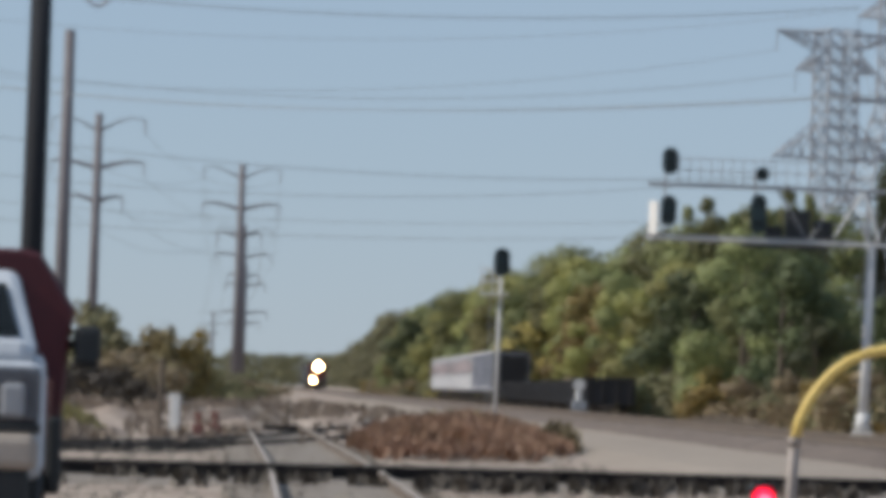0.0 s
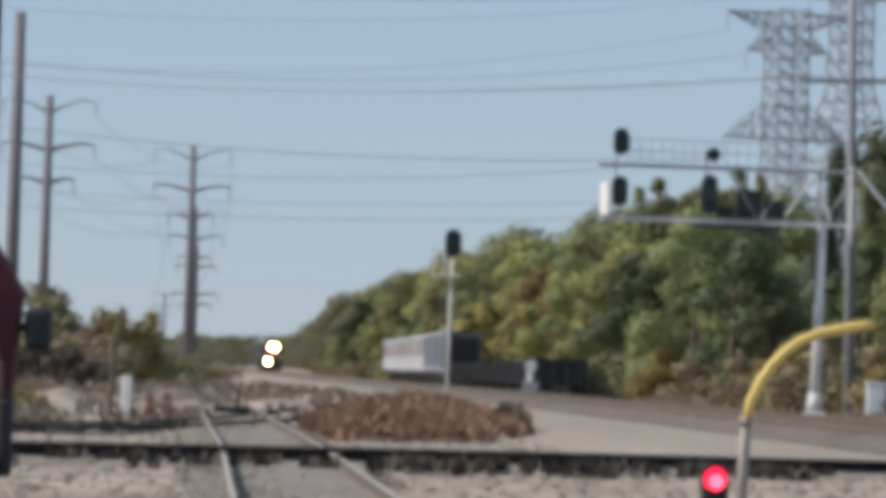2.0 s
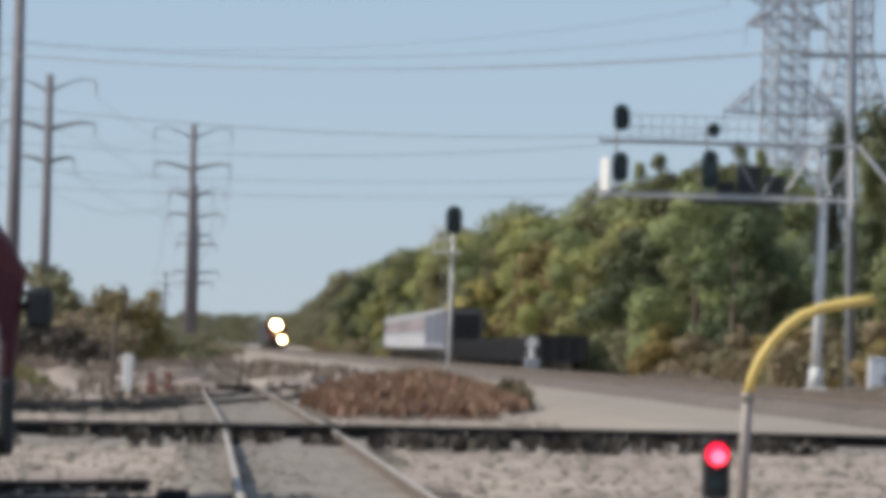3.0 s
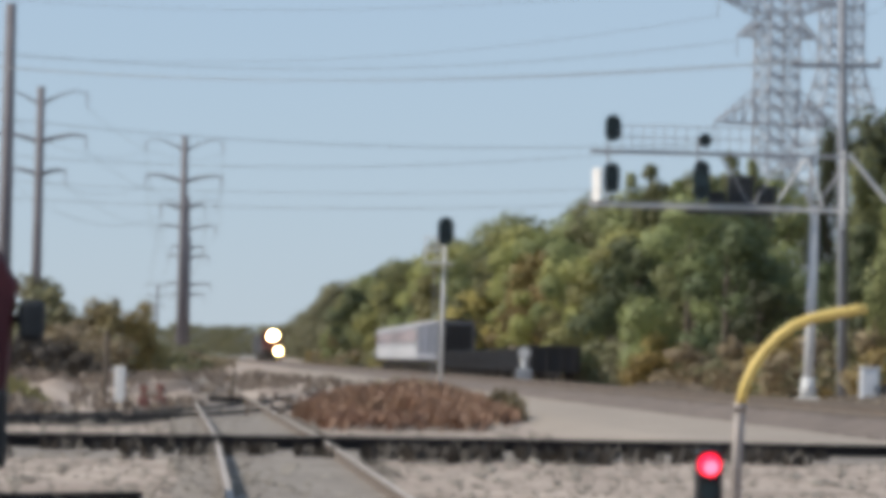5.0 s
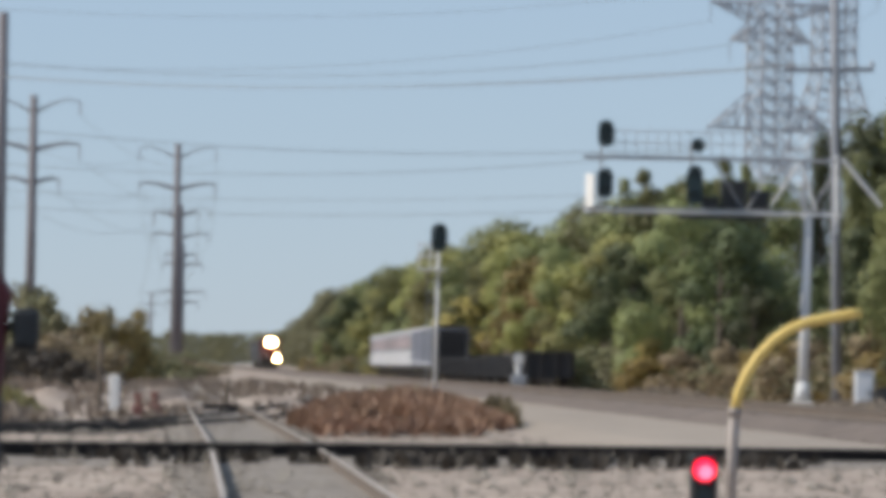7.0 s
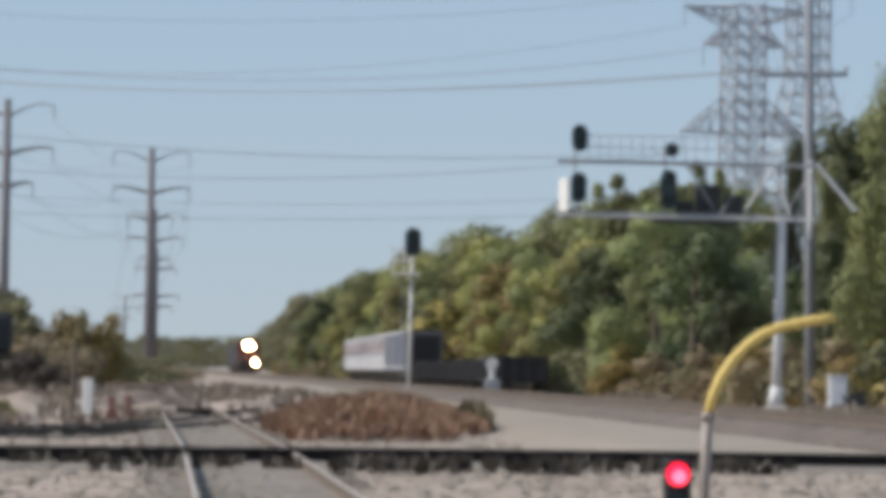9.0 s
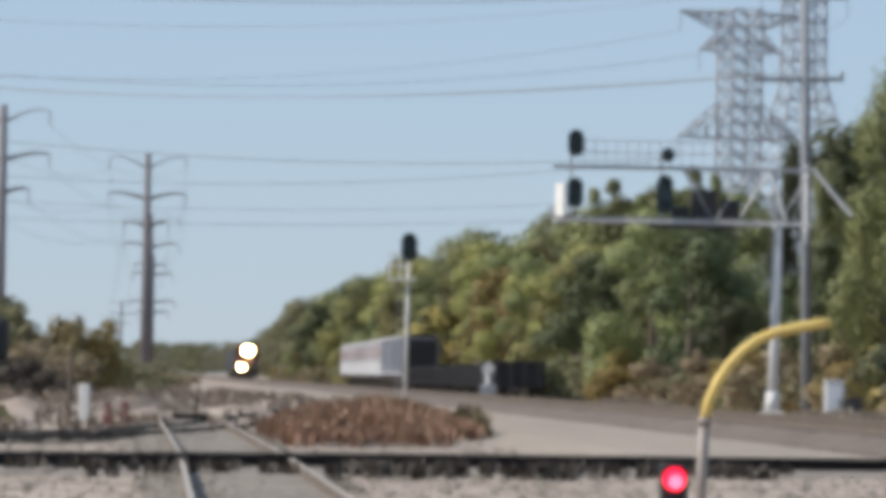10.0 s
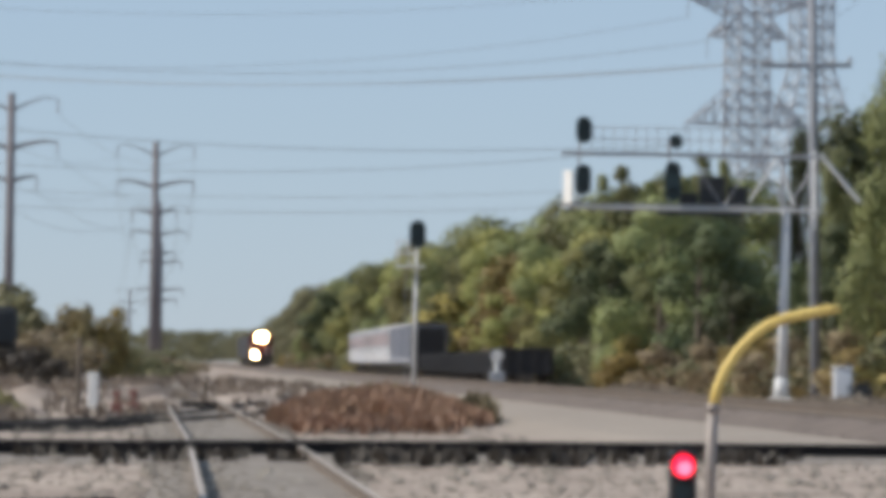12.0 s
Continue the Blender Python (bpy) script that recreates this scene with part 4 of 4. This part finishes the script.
ob = single("relay_box", bm, M_black, "small dark relay box beside a cabinet", "relay box")
ob.matrix_basis = pose(13.6, 189.5, 0.15)

# white post by the track and red markers
e = thing("marker_post", (-7.55, 152, 0), "short white square marker post on gravel", "post")
bm = bmesh.new()
box(bm, -0.125, 0.125, -0.125, 0.125, -0.1, 0.93, 0.03)
part("post", bm, M_white, e)
bm = bmesh.new()
box(bm, -0.2, 0.2, -0.2, 0.2, -0.05, 0.08, 0.02)
part("base", bm, M_concrete, e)
for x, y, h in ((-6.75, 147, 0.46), (-6.32, 146, 0.5)):
    e = thing("switch_stand", (x, y, 0), "low faded red switch stand by the branch track", "switch stand", "red switch stands")
    bm = bmesh.new()
    box(bm, -0.14, 0.14, -0.12, 0.12, -0.05, h * 0.55, 0.03)
    part("base", bm, M_redrust, e)
    bm = bmesh.new()
    tube(bm, [(0, 0, h * 0.5), (0.02, 0, h)], 0.04, 8)
    part("spindle", bm, M_redrust, e)
    bm = bmesh.new()
    box(bm, -0.09, 0.09, -0.015, 0.015, h * 0.85, h * 1.15, 0.01)
    part("target", bm, M_redrust, e)
e = thing("dwarf_post", (4.25, 303, 0), "short pale post with a round white target", "post")
bm = bmesh.new()
box(bm, -0.34, 0.40, -0.2, 0.2, -0.1, 0.95, 0.06)
part("base", bm, M_steelgrey, e, "dull grey steel base")
bm = bmesh.new()
tube(bm, [(0, 0, 0.9), (0, 0, 1.5)], 0.15, 10)
part("post", bm, M_galv, e)
bm = bmesh.new()
tube(bm, [(0, -0.13, 1.72), (0, -0.19, 1.72)], 0.28, 16)
part("target", bm, M_white, e, "white round target")
# slim leaning posts on the waste ground
for x, y, h in ((-7.72, 148, 1.75), (-5.6, 175, 0.85)):
    bm = bmesh.new()
    tube(bm, [(0, 0, -0.1), (0.03, 0, h * 0.6), (0.05, 0, h)], [0.075, 0.065, 0.055], 7)
    ob = single("stake", bm, M_bark, "thin dark weathered stake standing in the weeds", "stake", "stakes on the waste ground")
    ob.matrix_basis = pose(x, y, 0)


# ---- near things: bent yellow pipe and dwarf signal ----
def hoop():
    e = thing("bent_pipe_marker", (2.42, 50, 0), "bent safety yellow pipe on a scuffed grey post", "pipe marker")
    bm = bmesh.new()
    tube(bm, [(-0.03, 0, -0.1), (-0.02, 0, 0.5), (-0.005, 0, 1.0)], [0.045, 0.045, 0.045], 14)
    part("post", bm, M_greypost, e, "scuffed grey pipe post", True)
    bm = bmesh.new()
    pts = [(-0.005, 0, 0.96), (0.03, 0, 1.13), (0.09, 0, 1.27), (0.18, 0, 1.41), (0.29, 0, 1.53), (0.41, 0, 1.62), (0.55, 0, 1.68), (0.72, 0, 1.72), (0.90, 0, 1.755), (0.985, 0, 1.772)]
    tube(bm, pts, [0.043] * 8 + [0.040, 0.038], 14)
    part("hoop", bm, M_yellow, e, "safety yellow painted hoop", True)
    bm = bmesh.new()
    tube(bm, [(-0.008, 0, 0.93), (-0.004, 0, 1.0)], 0.054, 14)
    part("collar", bm, M_greypost, e, "", True)


hoop()


def dwarf():
    e = thing("dwarf_signal", (2.205, 50.5, 0), "low black dwarf signal showing a red light", "railway signal")
    bm = bmesh.new()
    box(bm, -0.11, 0.11, -0.1, 0.12, 0.14, 0.62, 0.035)
    part("housing", bm, M_black, e)
    bm = bmesh.new()
    box(bm, -0.09, 0.09, -0.09, 0.12, -0.06, 0.16, 0.03)
    part("base", bm, M_greypost, e)
    bm = bmesh.new()
    tube(bm, [(0, -0.10, 0.50), (0, -0.125, 0.50), (0, -0.135, 0.50)], [0.09, 0.09, 0.055], 20)
    lens = part("lens", bm, M_redlamp, e, "glowing red lens")
    bm = bmesh.new()
    tube(bm, [(0.01, -0.136, 0.478), (0.01, -0.142, 0.478), (0.01, -0.146, 0.478)], [0.056, 0.046, 0.03], 16)
    part("lamp_core", bm, M_redcore, lens, "bright lamp core")
    bm = bmesh.new()
    tube(bm, [(0, -0.10, 0.30), (0, -0.12, 0.30)], 0.07, 18)
    part("lens", bm, M_teal, e, "dark unlit lens")
    for z, r in ((0.50, 0.12), (0.30, 0.085)):
        bm = bmesh.new()
        v0 = [(r * math.cos(a), r * math.sin(a)) for a in (math.radians(10 + 160 * i / 12) for i in range(13))]
        for (xa, za), (xb, zb) in zip(v0, v0[1:]):
            bm.faces.new([bm.verts.new(q) for q in ((xa, -0.09, z + za), (xb, -0.09, z + zb), (xb, -0.16, z + zb), (xa, -0.16, z + za))])
        part("hood", bm, M_black, e)


dwarf()


# ---- the red truck and the white pickup before it ----
def wheel(owner, x0, x1, y, r):
    bm = bmesh.new()
    d = 0.04 if x1 > x0 else -0.04
    tube(bm, [(x0, y, r), (x0 + d, y, r), (x1 - d, y, r), (x1, y, r)], [r * 0.86, r, r, r * 0.86], 24)
    t = part("wheel", bm, M_rubber, owner, "black rubber tyre", True)
    bm = bmesh.new()
    tube(bm, [(x1 - d * 0.5, y, r), (x1 + d * 0.1, y, r)], [r * 0.6, r * 0.54], 16)
    part("rim", bm, M_chrome, t)


def red_truck():
    e = thing("red_truck", (-4.18, 46.5, 0), "dark red truck with a black side mirror", "truck", turn=4.6)
    prof = [(0.94, 0.36), (1.01, 0.71), (1.06, 1.20), (1.075, 1.55), (1.115, 1.76), (1.01, 1.93), (0.90, 2.10), (0.85, 2.17), (0.72, 2.20)]
    ring = prof + [(-x, z) for x, z in prof[::-1]]
    bm = bmesh.new()
    n = len(ring)
    loops = [[bm.verts.new((x * k, y, 1.2 + (z - 1.2) * k)) for x, z in ring] for y, k in ((0.0, 0.97), (0.06, 1.0), (4.8, 0.99))]
    for r0, r1 in zip(loops, loops[1:]):
        for i in range(n):
            j = (i + 1) % n
            bm.faces.new((r0[i], r1[i], r1[j], r0[j]))
    bm.faces.new(loops[0][::-1])
    bm.faces.new(loops[-1])
    part("body", bm, M_red, e)
    bm = bmesh.new()
    box(bm, -0.72, 0.72, -0.03, 0.02, 1.45, 1.98, 0.06)
    part("rear_window", bm, M_glass, e, "dark tinted rear window")
    for sx in (-1, 1):
        bm = bmesh.new()
        box(bm, sx * 0.985 - 0.06, sx * 0.985 + 0.06, -0.05, 4.7, 0.40, 0.98, 0.04)
        part("cladding", bm, M_black, e, "black lower cladding")
    bm = bmesh.new()
    box(bm, -0.93, 0.93, -0.14, 0.06, 0.34, 0.58, 0.06)
    part("bumper", bm, M_black, e, "black bumper")
    for sx in (-1, 1):
        bm = bmesh.new()
        box(bm, sx * 0.90 - 0.07, sx * 0.90 + 0.07, -0.03, 0.03, 0.80, 1.25, 0.03)
        part("tail_lamp", bm, M_redrust, e, "dull red tail lamp")
        bm = bmesh.new()
        box(bm, -0.10, 0.10, -0.06, 0.07, -0.16, 0.15, 0.05)
        mi = part("mirror", bm, M_black, e, "black side mirror")
        mi.matrix_basis = pose(sx * 1.21, 0.05, 1.50)
        bm = bmesh.new()
        tube(bm, [(0, 0.02, 0.02), (-sx * 0.16, 0.1, 0.0)], 0.03, 8)
        part("bracket", bm, M_black, mi)
        for y in (0.9, 3.9):
            wheel(e, sx * 0.66, sx * 0.92, y, 0.38)


def white_pickup():
    e = thing("white_pickup", (-3.775, 40, 0), "white pickup truck with dark windscreen and pale bumper", "pickup truck", turn=4.3)
    bm = bmesh.new()
    box(bm, -0.97, 0.97, 0.0, 1.65, 0.60, 1.36, 0.10)
    box(bm, -0.88, 0.88, 0.12, 1.75, 1.30, 1.50, 0.09)
    box(bm, -0.97, 0.97, 1.6, 5.5, 0.60, 1.42, 0.08)
    body = part("body", bm, M_fleet, e)
    bm = bmesh.new()
    lo = [bm.verts.new(p) for p in ((-0.92, 1.5, 1.40), (0.92, 1.5, 1.40), (0.92, 3.7, 1.40), (-0.92, 3.7, 1.40))]
    hi = [bm.verts.new(p) for p in ((-0.76, 2.3, 1.97), (0.76, 2.3, 1.97), (0.76, 3.5, 1.97), (-0.76, 3.5, 1.97))]
    for i in range(4):
        j = (i + 1) % 4
        bm.faces.new((lo[i], lo[j], hi[j], hi[i]))
    bm.faces.new(hi)
    bm.faces.new(lo[::-1])
    bmesh.ops.bevel(bm, geom=bm.edges[:], offset=0.06, segments=2, affect="EDGES", profile=0.5)
    cab = part("cab", bm, M_fleet, e)
    bm = bmesh.new()
    f = [bm.verts.new(p) for p in ((-0.79, 1.64, 1.53), (0.79, 1.64, 1.53), (0.685, 2.13, 1.88), (-0.685, 2.13, 1.88))]
    bm.faces.new(f)
    bmesh.ops.solidify(bm, geom=bm.faces[:], thickness=-0.03)
    part("windscreen", bm, M_glass, cab, "dark windscreen")
    bm = bmesh.new()
    box(bm, -0.93, 0.93, -0.03, 0.05, 0.97, 1.32, 0.03)
    gr = part("grille", bm, M_chrome, e, "dull grey grille")
    for k in range(4):
        bm = bmesh.new()
        box(bm, -0.66, 0.66, -0.05, -0.02, 1.02 + k * 0.07, 1.05 + k * 0.07, 0.008)
        part("grille_bar", bm, M_black, gr)
    for sx in (-1, 1):
        bm = bmesh.new()
        box(bm, sx * 0.76 - 0.08, sx * 0.76 + 0.08, -0.06, 0.02, 1.00, 1.22, 0.03)
        part("headlight", bm, M_steelgrey, e, "unlit grey headlight")
        for y in (0.95, 4.5):
            wheel(e, sx * 0.68, sx * 0.95, y, 0.40)
    bm = bmesh.new()
    box(bm, -0.94, 0.94, -0.05, 0.06, 0.905, 0.97, 0.015)
    part("trim_strip", bm, M_black, e)
    bm = bmesh.new()
    box(bm, -0.93, 0.93, -0.14, 0.10, 0.67, 0.90, 0.06)
    part("bumper", bm, M_tan, e, "scuffed pale bumper")
    # Black block in place of the shade and tyres below the bumper.
    bm = bmesh.new()
    box(bm, -0.88, 0.88, -0.10, 0.5, 0.30, 0.68, 0.04)
    part("under_shade", bm, M_black, e, "black block for shade and tyres under the bumper")


red_truck()
white_pickup()


# ---- parked cars on the siding ----
def bogie(owner, y, half, z, r, axles):
    for s in (-1, 1):
        bm = bmesh.new()
        box(bm, s * half - 0.08, s * half + 0.08, y + axles[0] - 0.4, y + axles[-1] + 0.4, z, z + 0.3, 0.04)
        f = part("bogie_frame", bm, M_locodark, owner)
        for dy in axles:
            bm = bmesh.new()
            tube(bm, [(s * 0.66, y + dy, r), (s * 0.80, y + dy, r)], r, 16)
            part("wheel", bm, M_locodark, f)


def boxcar(x, y, turn, kind):
    e = thing("boxcar", (x, y, 0.1), ("sooty blue grey boxcar with ribbed sides on a siding", "grey boxcar with chalky white panels parked on a siding")[kind], "railway car", "parked boxcars", turn)
    L, Wd = 15.2, 3.0
    bm = bmesh.new()
    box(bm, -Wd / 2, Wd / 2, 0, L, 1.15, 4.25, 0.06)
    body = part("body", bm, M_greycar if kind else M_bluecar, e)
    for s in (-1, 1):
        for k in range(9):
            y0 = 0.25 + k * (L - 0.6) / 8
            bm = bmesh.new()
            box(bm, s * Wd / 2 - 0.06, s * Wd / 2 + 0.06, y0 - 0.06, y0 + 0.06, 1.2, 4.1, 0.012)
            part("rib", bm, M_greycar if kind else M_bluecar, body)
        bm = bmesh.new()
        box(bm, s * (Wd / 2 + 0.012) - 0.04, s * (Wd / 2 + 0.012) + 0.04, L / 2 - 1.5, L / 2 + 1.5, 1.3, 4.0, 0.01)
        part("door", bm, M_greycar if kind else M_bluecar, e)
        bm = bmesh.new()
        box(bm, s * (Wd / 2 + 0.005) - 0.03, s * (Wd / 2 + 0.005) + 0.03, 0.3, L - 0.3, 1.25, 2.45 if kind else 1.6, 0.01)
        part("side_panel", bm, M_whitecar if kind else M_greycar, e, "chalky white side panel" if kind else "grey side sill panel")
        if kind:
            bm = bmesh.new()
            n = 9
            edge = [(0.7 + (L - 1.4) * i / n, 2.75 + 0.22 * noise.noise((i * 0.9, y, s))) for i in range(n + 1)] + [(L - 0.7 - (L - 1.4) * i / n, 3.75 + 0.4 * noise.noise((i * 0.8, y + 5, s))) for i in range(n + 1)]
            xo = s * (Wd / 2 + 0.075)
            vs = [bm.verts.new((xo, u, v)) for u, v in edge]
            bm.faces.new(vs)
            bmesh.ops.solidify(bm, geom=bm.faces[:], thickness=0.01)
            part("sprayed_patch", bm, M_mauve, e, "faded mauve spray painted patch")
    bm = bmesh.new()
    sweep(bm, [(0, -0.05, 0), (0, L + 0.05, 0)], [(-Wd / 2 - 0.05, 4.2), (-Wd / 2, 4.32), (-0.6, 4.5), (0.6, 4.5), (Wd / 2, 4.32), (Wd / 2 + 0.05, 4.2)])
    part("roof", bm, M_whitecar, e, "pale ribbed roof")
    # The end turned from the sun has its shade in the black colour.
    bm = bmesh.new()
    box(bm, -Wd / 2 + 0.12, Wd / 2 - 0.12, -0.05, 0.06, 1.3, 4.1, 0.02)
    ep = part("end_panel", bm, M_blackcar, e, "ribbed end coloured dark as the shaded face")
    for k in range(6):
        bm = bmesh.new()
        box(bm, -Wd / 2 + 0.15, Wd / 2 - 0.15, -0.11, -0.04, 1.5 + k * 0.44, 1.62 + k * 0.44, 0.02)
        part("end_rib", bm, M_blackcar, ep)
    bm = bmesh.new()
    box(bm, -0.5, 0.5, -0.5, L + 0.4, 0.75, 1.15, 0.04)
    part("underframe", bm, M_locodark, e)
    for yy in (2.0, L - 2.0):
        bogie(e, yy, 0.95, 0.45, 0.42, (-0.85, 0.85))
    return e


TURN = math.degrees(math.atan(0.0330))
for k in range(12):
    boxcar(1.55 - 0.0330 * k * 16.6, 500 + k * 16.6, TURN, (0, 0, 0, 1, 1, 1, 1, 1, 1, 1, 1, 1)[k])


def gondola(x, y, w, h, turn, label):
    e = thing("gondola_car", (x, y, 0.0), label, "railway car", "parked black gondolas", turn)
    L = 14.0
    bm = bmesh.new()
    for a in ((-w / 2, w / 2, 0, 0.12), (-w / 2, w / 2, L - 0.12, L)):
        box(bm, a[0], a[1], a[2], a[3], 0.8, h, 0.02)
    for s in (-1, 1):
        box(bm, s * w / 2 - 0.06, s * w / 2 + 0.06, 0.1, L - 0.1, 0.8, h, 0.02)
    box(bm, -w / 2, w / 2, 0, L, 0.72, 0.84, 0.02)
    body = part("body", bm, M_blackcar, e)
    for k in range(4):
        xx = -w / 2 + 0.2 + k * (w - 0.4) / 3
        bm = bmesh.new()
        box(bm, xx - 0.07, xx + 0.07, -0.14, 0.0, 0.8, h - 0.05, 0.02)
        part("end_rib", bm, M_blackcar, body)
    for s in (-1, 1):
        for k in range(8):
            y0 = 0.6 + k * (L - 1.2) / 7
            bm = bmesh.new()
            box(bm, s * (w / 2 + 0.06) - 0.06, s * (w / 2 + 0.06) + 0.06, y0 - 0.08, y0 + 0.08, 0.8, h - 0.05, 0.015)
            part("side_rib", bm, M_blackcar, body)
    bm = bmesh.new()
    box(bm, -w / 2 - 0.08, w / 2 + 0.08, -0.12, 0.05, h - 0.02, h + 0.12, 0.03)
    part("top_rail", bm, M_blackcar, e)
    bm = bmesh.new()
    box(bm, -0.4, 0.4, -0.4, L + 0.3, 0.45, 0.75, 0.04)
    part("underframe", bm, M_locodark, e)
    for yy in (2.0, L - 2.0):
        bogie(e, yy, 0.9, 0.38, 0.40, (-0.85, 0.85))
    return e


for k in range(8):
    gondola(6.12 - 0.0330 * k * 15.6, 361.5 + k * 15.6, 2.75, (2.05, 1.9, 2.0, 1.85, 1.95, 1.8, 1.9, 1.85)[k], TURN, "sooty black open gondola car on a siding")
gondola(6.45, 343, 2.65, 2.1, -1.0, "sooty black open gondola car with a pale edge")


# ---- the train ----
def locomotive():
    e = thing("locomotive", (0, 0, 0), "orange red diesel locomotive with bright headlights", "locomotive")
    bm = bmesh.new()
    box(bm, -1.5, 1.5, 0.0, 20.0, 0.75, 1.45, 0.06)
    part("underframe", bm, M_locodark, e)
    bm = bmesh.new()
    box(bm, -0.85, 0.85, 0.5, 2.6, 1.45, 2.95, 0.18)
    part("nose", bm, M_loco, e, "orange red short nose")
    bm = bmesh.new()
    box(bm, -1.5, 1.5, 2.2, 5.0, 1.45, 4.25, 0.16)
    box(bm, -1.3, 1.3, 2.3, 5.0, 4.2, 4.5, 0.14)
    cab = part("cab", bm, M_loco, e, "orange red cab")
    for s in (-1, 1):
        bm = bmesh.new()
        box(bm, s * 0.75 - 0.5, s * 0.75 + 0.5, 2.17, 2.23, 3.05, 3.65, 0.02)
        part("windscreen", bm, M_glass, cab, "dark windscreen")
    bm = bmesh.new()
    box(bm, -1.25, 1.25, 5.0, 19.5, 1.45, 4.2, 0.15)
    part("hood", bm, M_loco, e)
    bm = bmesh.new()
    box(bm, -1.4, 1.4, -0.35, 0.05, 0.15, 0.75, 0.08)
    part("pilot", bm, M_locodark, e, "dark pilot plate")
    bm = bmesh.new()
    box(bm, -0.7, 0.7, 2.1, 2.3, 3.55, 4.3, 0.06)
    hl = part("headlight_housing", bm, M_locodark, e)
    # Lamp discs are oversized so that their shape takes in the glare.
    for s in (-1, 1):
        bm = bmesh.new()
        tube(bm, [(s * 0.17, 2.1 - 0.01 * s, 3.92), (s * 0.17, 2.06 - 0.01 * s, 3.92)], 0.42, 16)
        part("headlight", bm, M_headlight, hl, "blazing headlight widened by its glare")
    for s in (-1, 1):
        bm = bmesh.new()
        box(bm, s * 0.9 - 0.38, s * 0.9 + 0.38, 0.02, 0.4, 1.15, 1.9, 0.05)
        part("ditch_light_housing", bm, M_locodark, e)
    for yy in (3.2, 16.2):
        bogie(e, yy, 1.0, 0.35, 0.5, (-1.7, 0, 1.7))
    for s in (-1, 1):
        bm = bmesh.new()
        bars(bm, [((s * 1.45, 0.1, 1.45), (s * 1.45, 0.1, 2.4)), ((s * 0.5, 0.1, 1.45), (s * 0.5, 0.1, 2.4)), ((s * 1.45, 0.1, 2.4), (s * 0.5, 0.1, 2.4))], 0.03)
        part("handrail", bm, M_white, e)
    lamps = []
    # Ditch lamps too are drawn larger, with glare included in the disc.
    for s in (-1, 1):
        bm = bmesh.new()
        tube(bm, [(0, 0.0, 0), (0, -0.04, 0)], 0.30, 16)
        lamps.append(part("ditch_light", bm, M_headlight, e, "flashing ditch light widened by its glare"))
    return e, lamps


loco, ditch = locomotive()


def freight_car():
    e = thing("hopper_car", (0, 0, 0), "dark freight car behind the locomotive", "railway car", "cars of the train")
    bm = bmesh.new()
    box(bm, -1.5, 1.5, 0, 15.5, 1.1, 4.3, 0.15)
    part("body", bm, M_blackcar, e)
    bm = bmesh.new()
    box(bm, -0.5, 0.5, -0.5, 16.0, 0.7, 1.1, 0.05)
    part("underframe", bm, M_locodark, e)
    for yy in (2.0, 13.5):
        bogie(e, yy, 1.0, 0.35, 0.45, (-0.85, 0.85))
    return e


cars = [freight_car()]
for k in range(5):
    cars.append(copy_thing(cars[0], Matrix()))

TRACK_TURN = math.degrees(math.atan(0.0418))
SWITCH = [0.55, 1.47, 2.47, 3.45, 4.47, 5.45, 6.47, 7.45, 8.40, 9.35, 10.30, 11.25]


def motions():
    """The train rolls towards the camera; its two ditch lights come forward and draw back by turns."""
    def at(t, back):
        y = 1077 - 19.6 * t + back
        return pose(main_x(y), y, 0.49, 0, 0, TRACK_TURN)
    walk(loco, [(0, at(0, 0)), (6, at(6, 0)), (12, at(12, 0))])
    for k, c in enumerate(cars):
        walk(c, [(t, at(t, 21.0 + k * 17.0)) for t in (0, 6, 12)])
    for lamp_ob, side, first in ((ditch[0], -1, True), (ditch[1], 1, False)):
        on = pose(side * 0.9, -0.02, 1.52)
        off = pose(side * 0.9, 0.22, 1.52)
        lit, rows = first, [(0, on if first else off)]
        for t in SWITCH:
            rows.append((t - 0.07, on if lit else off))
            lit = not lit
            rows.append((t + 0.07, on if lit else off))
        rows.append((12, on if lit else off))
        walk(lamp_ob, rows)


motions()
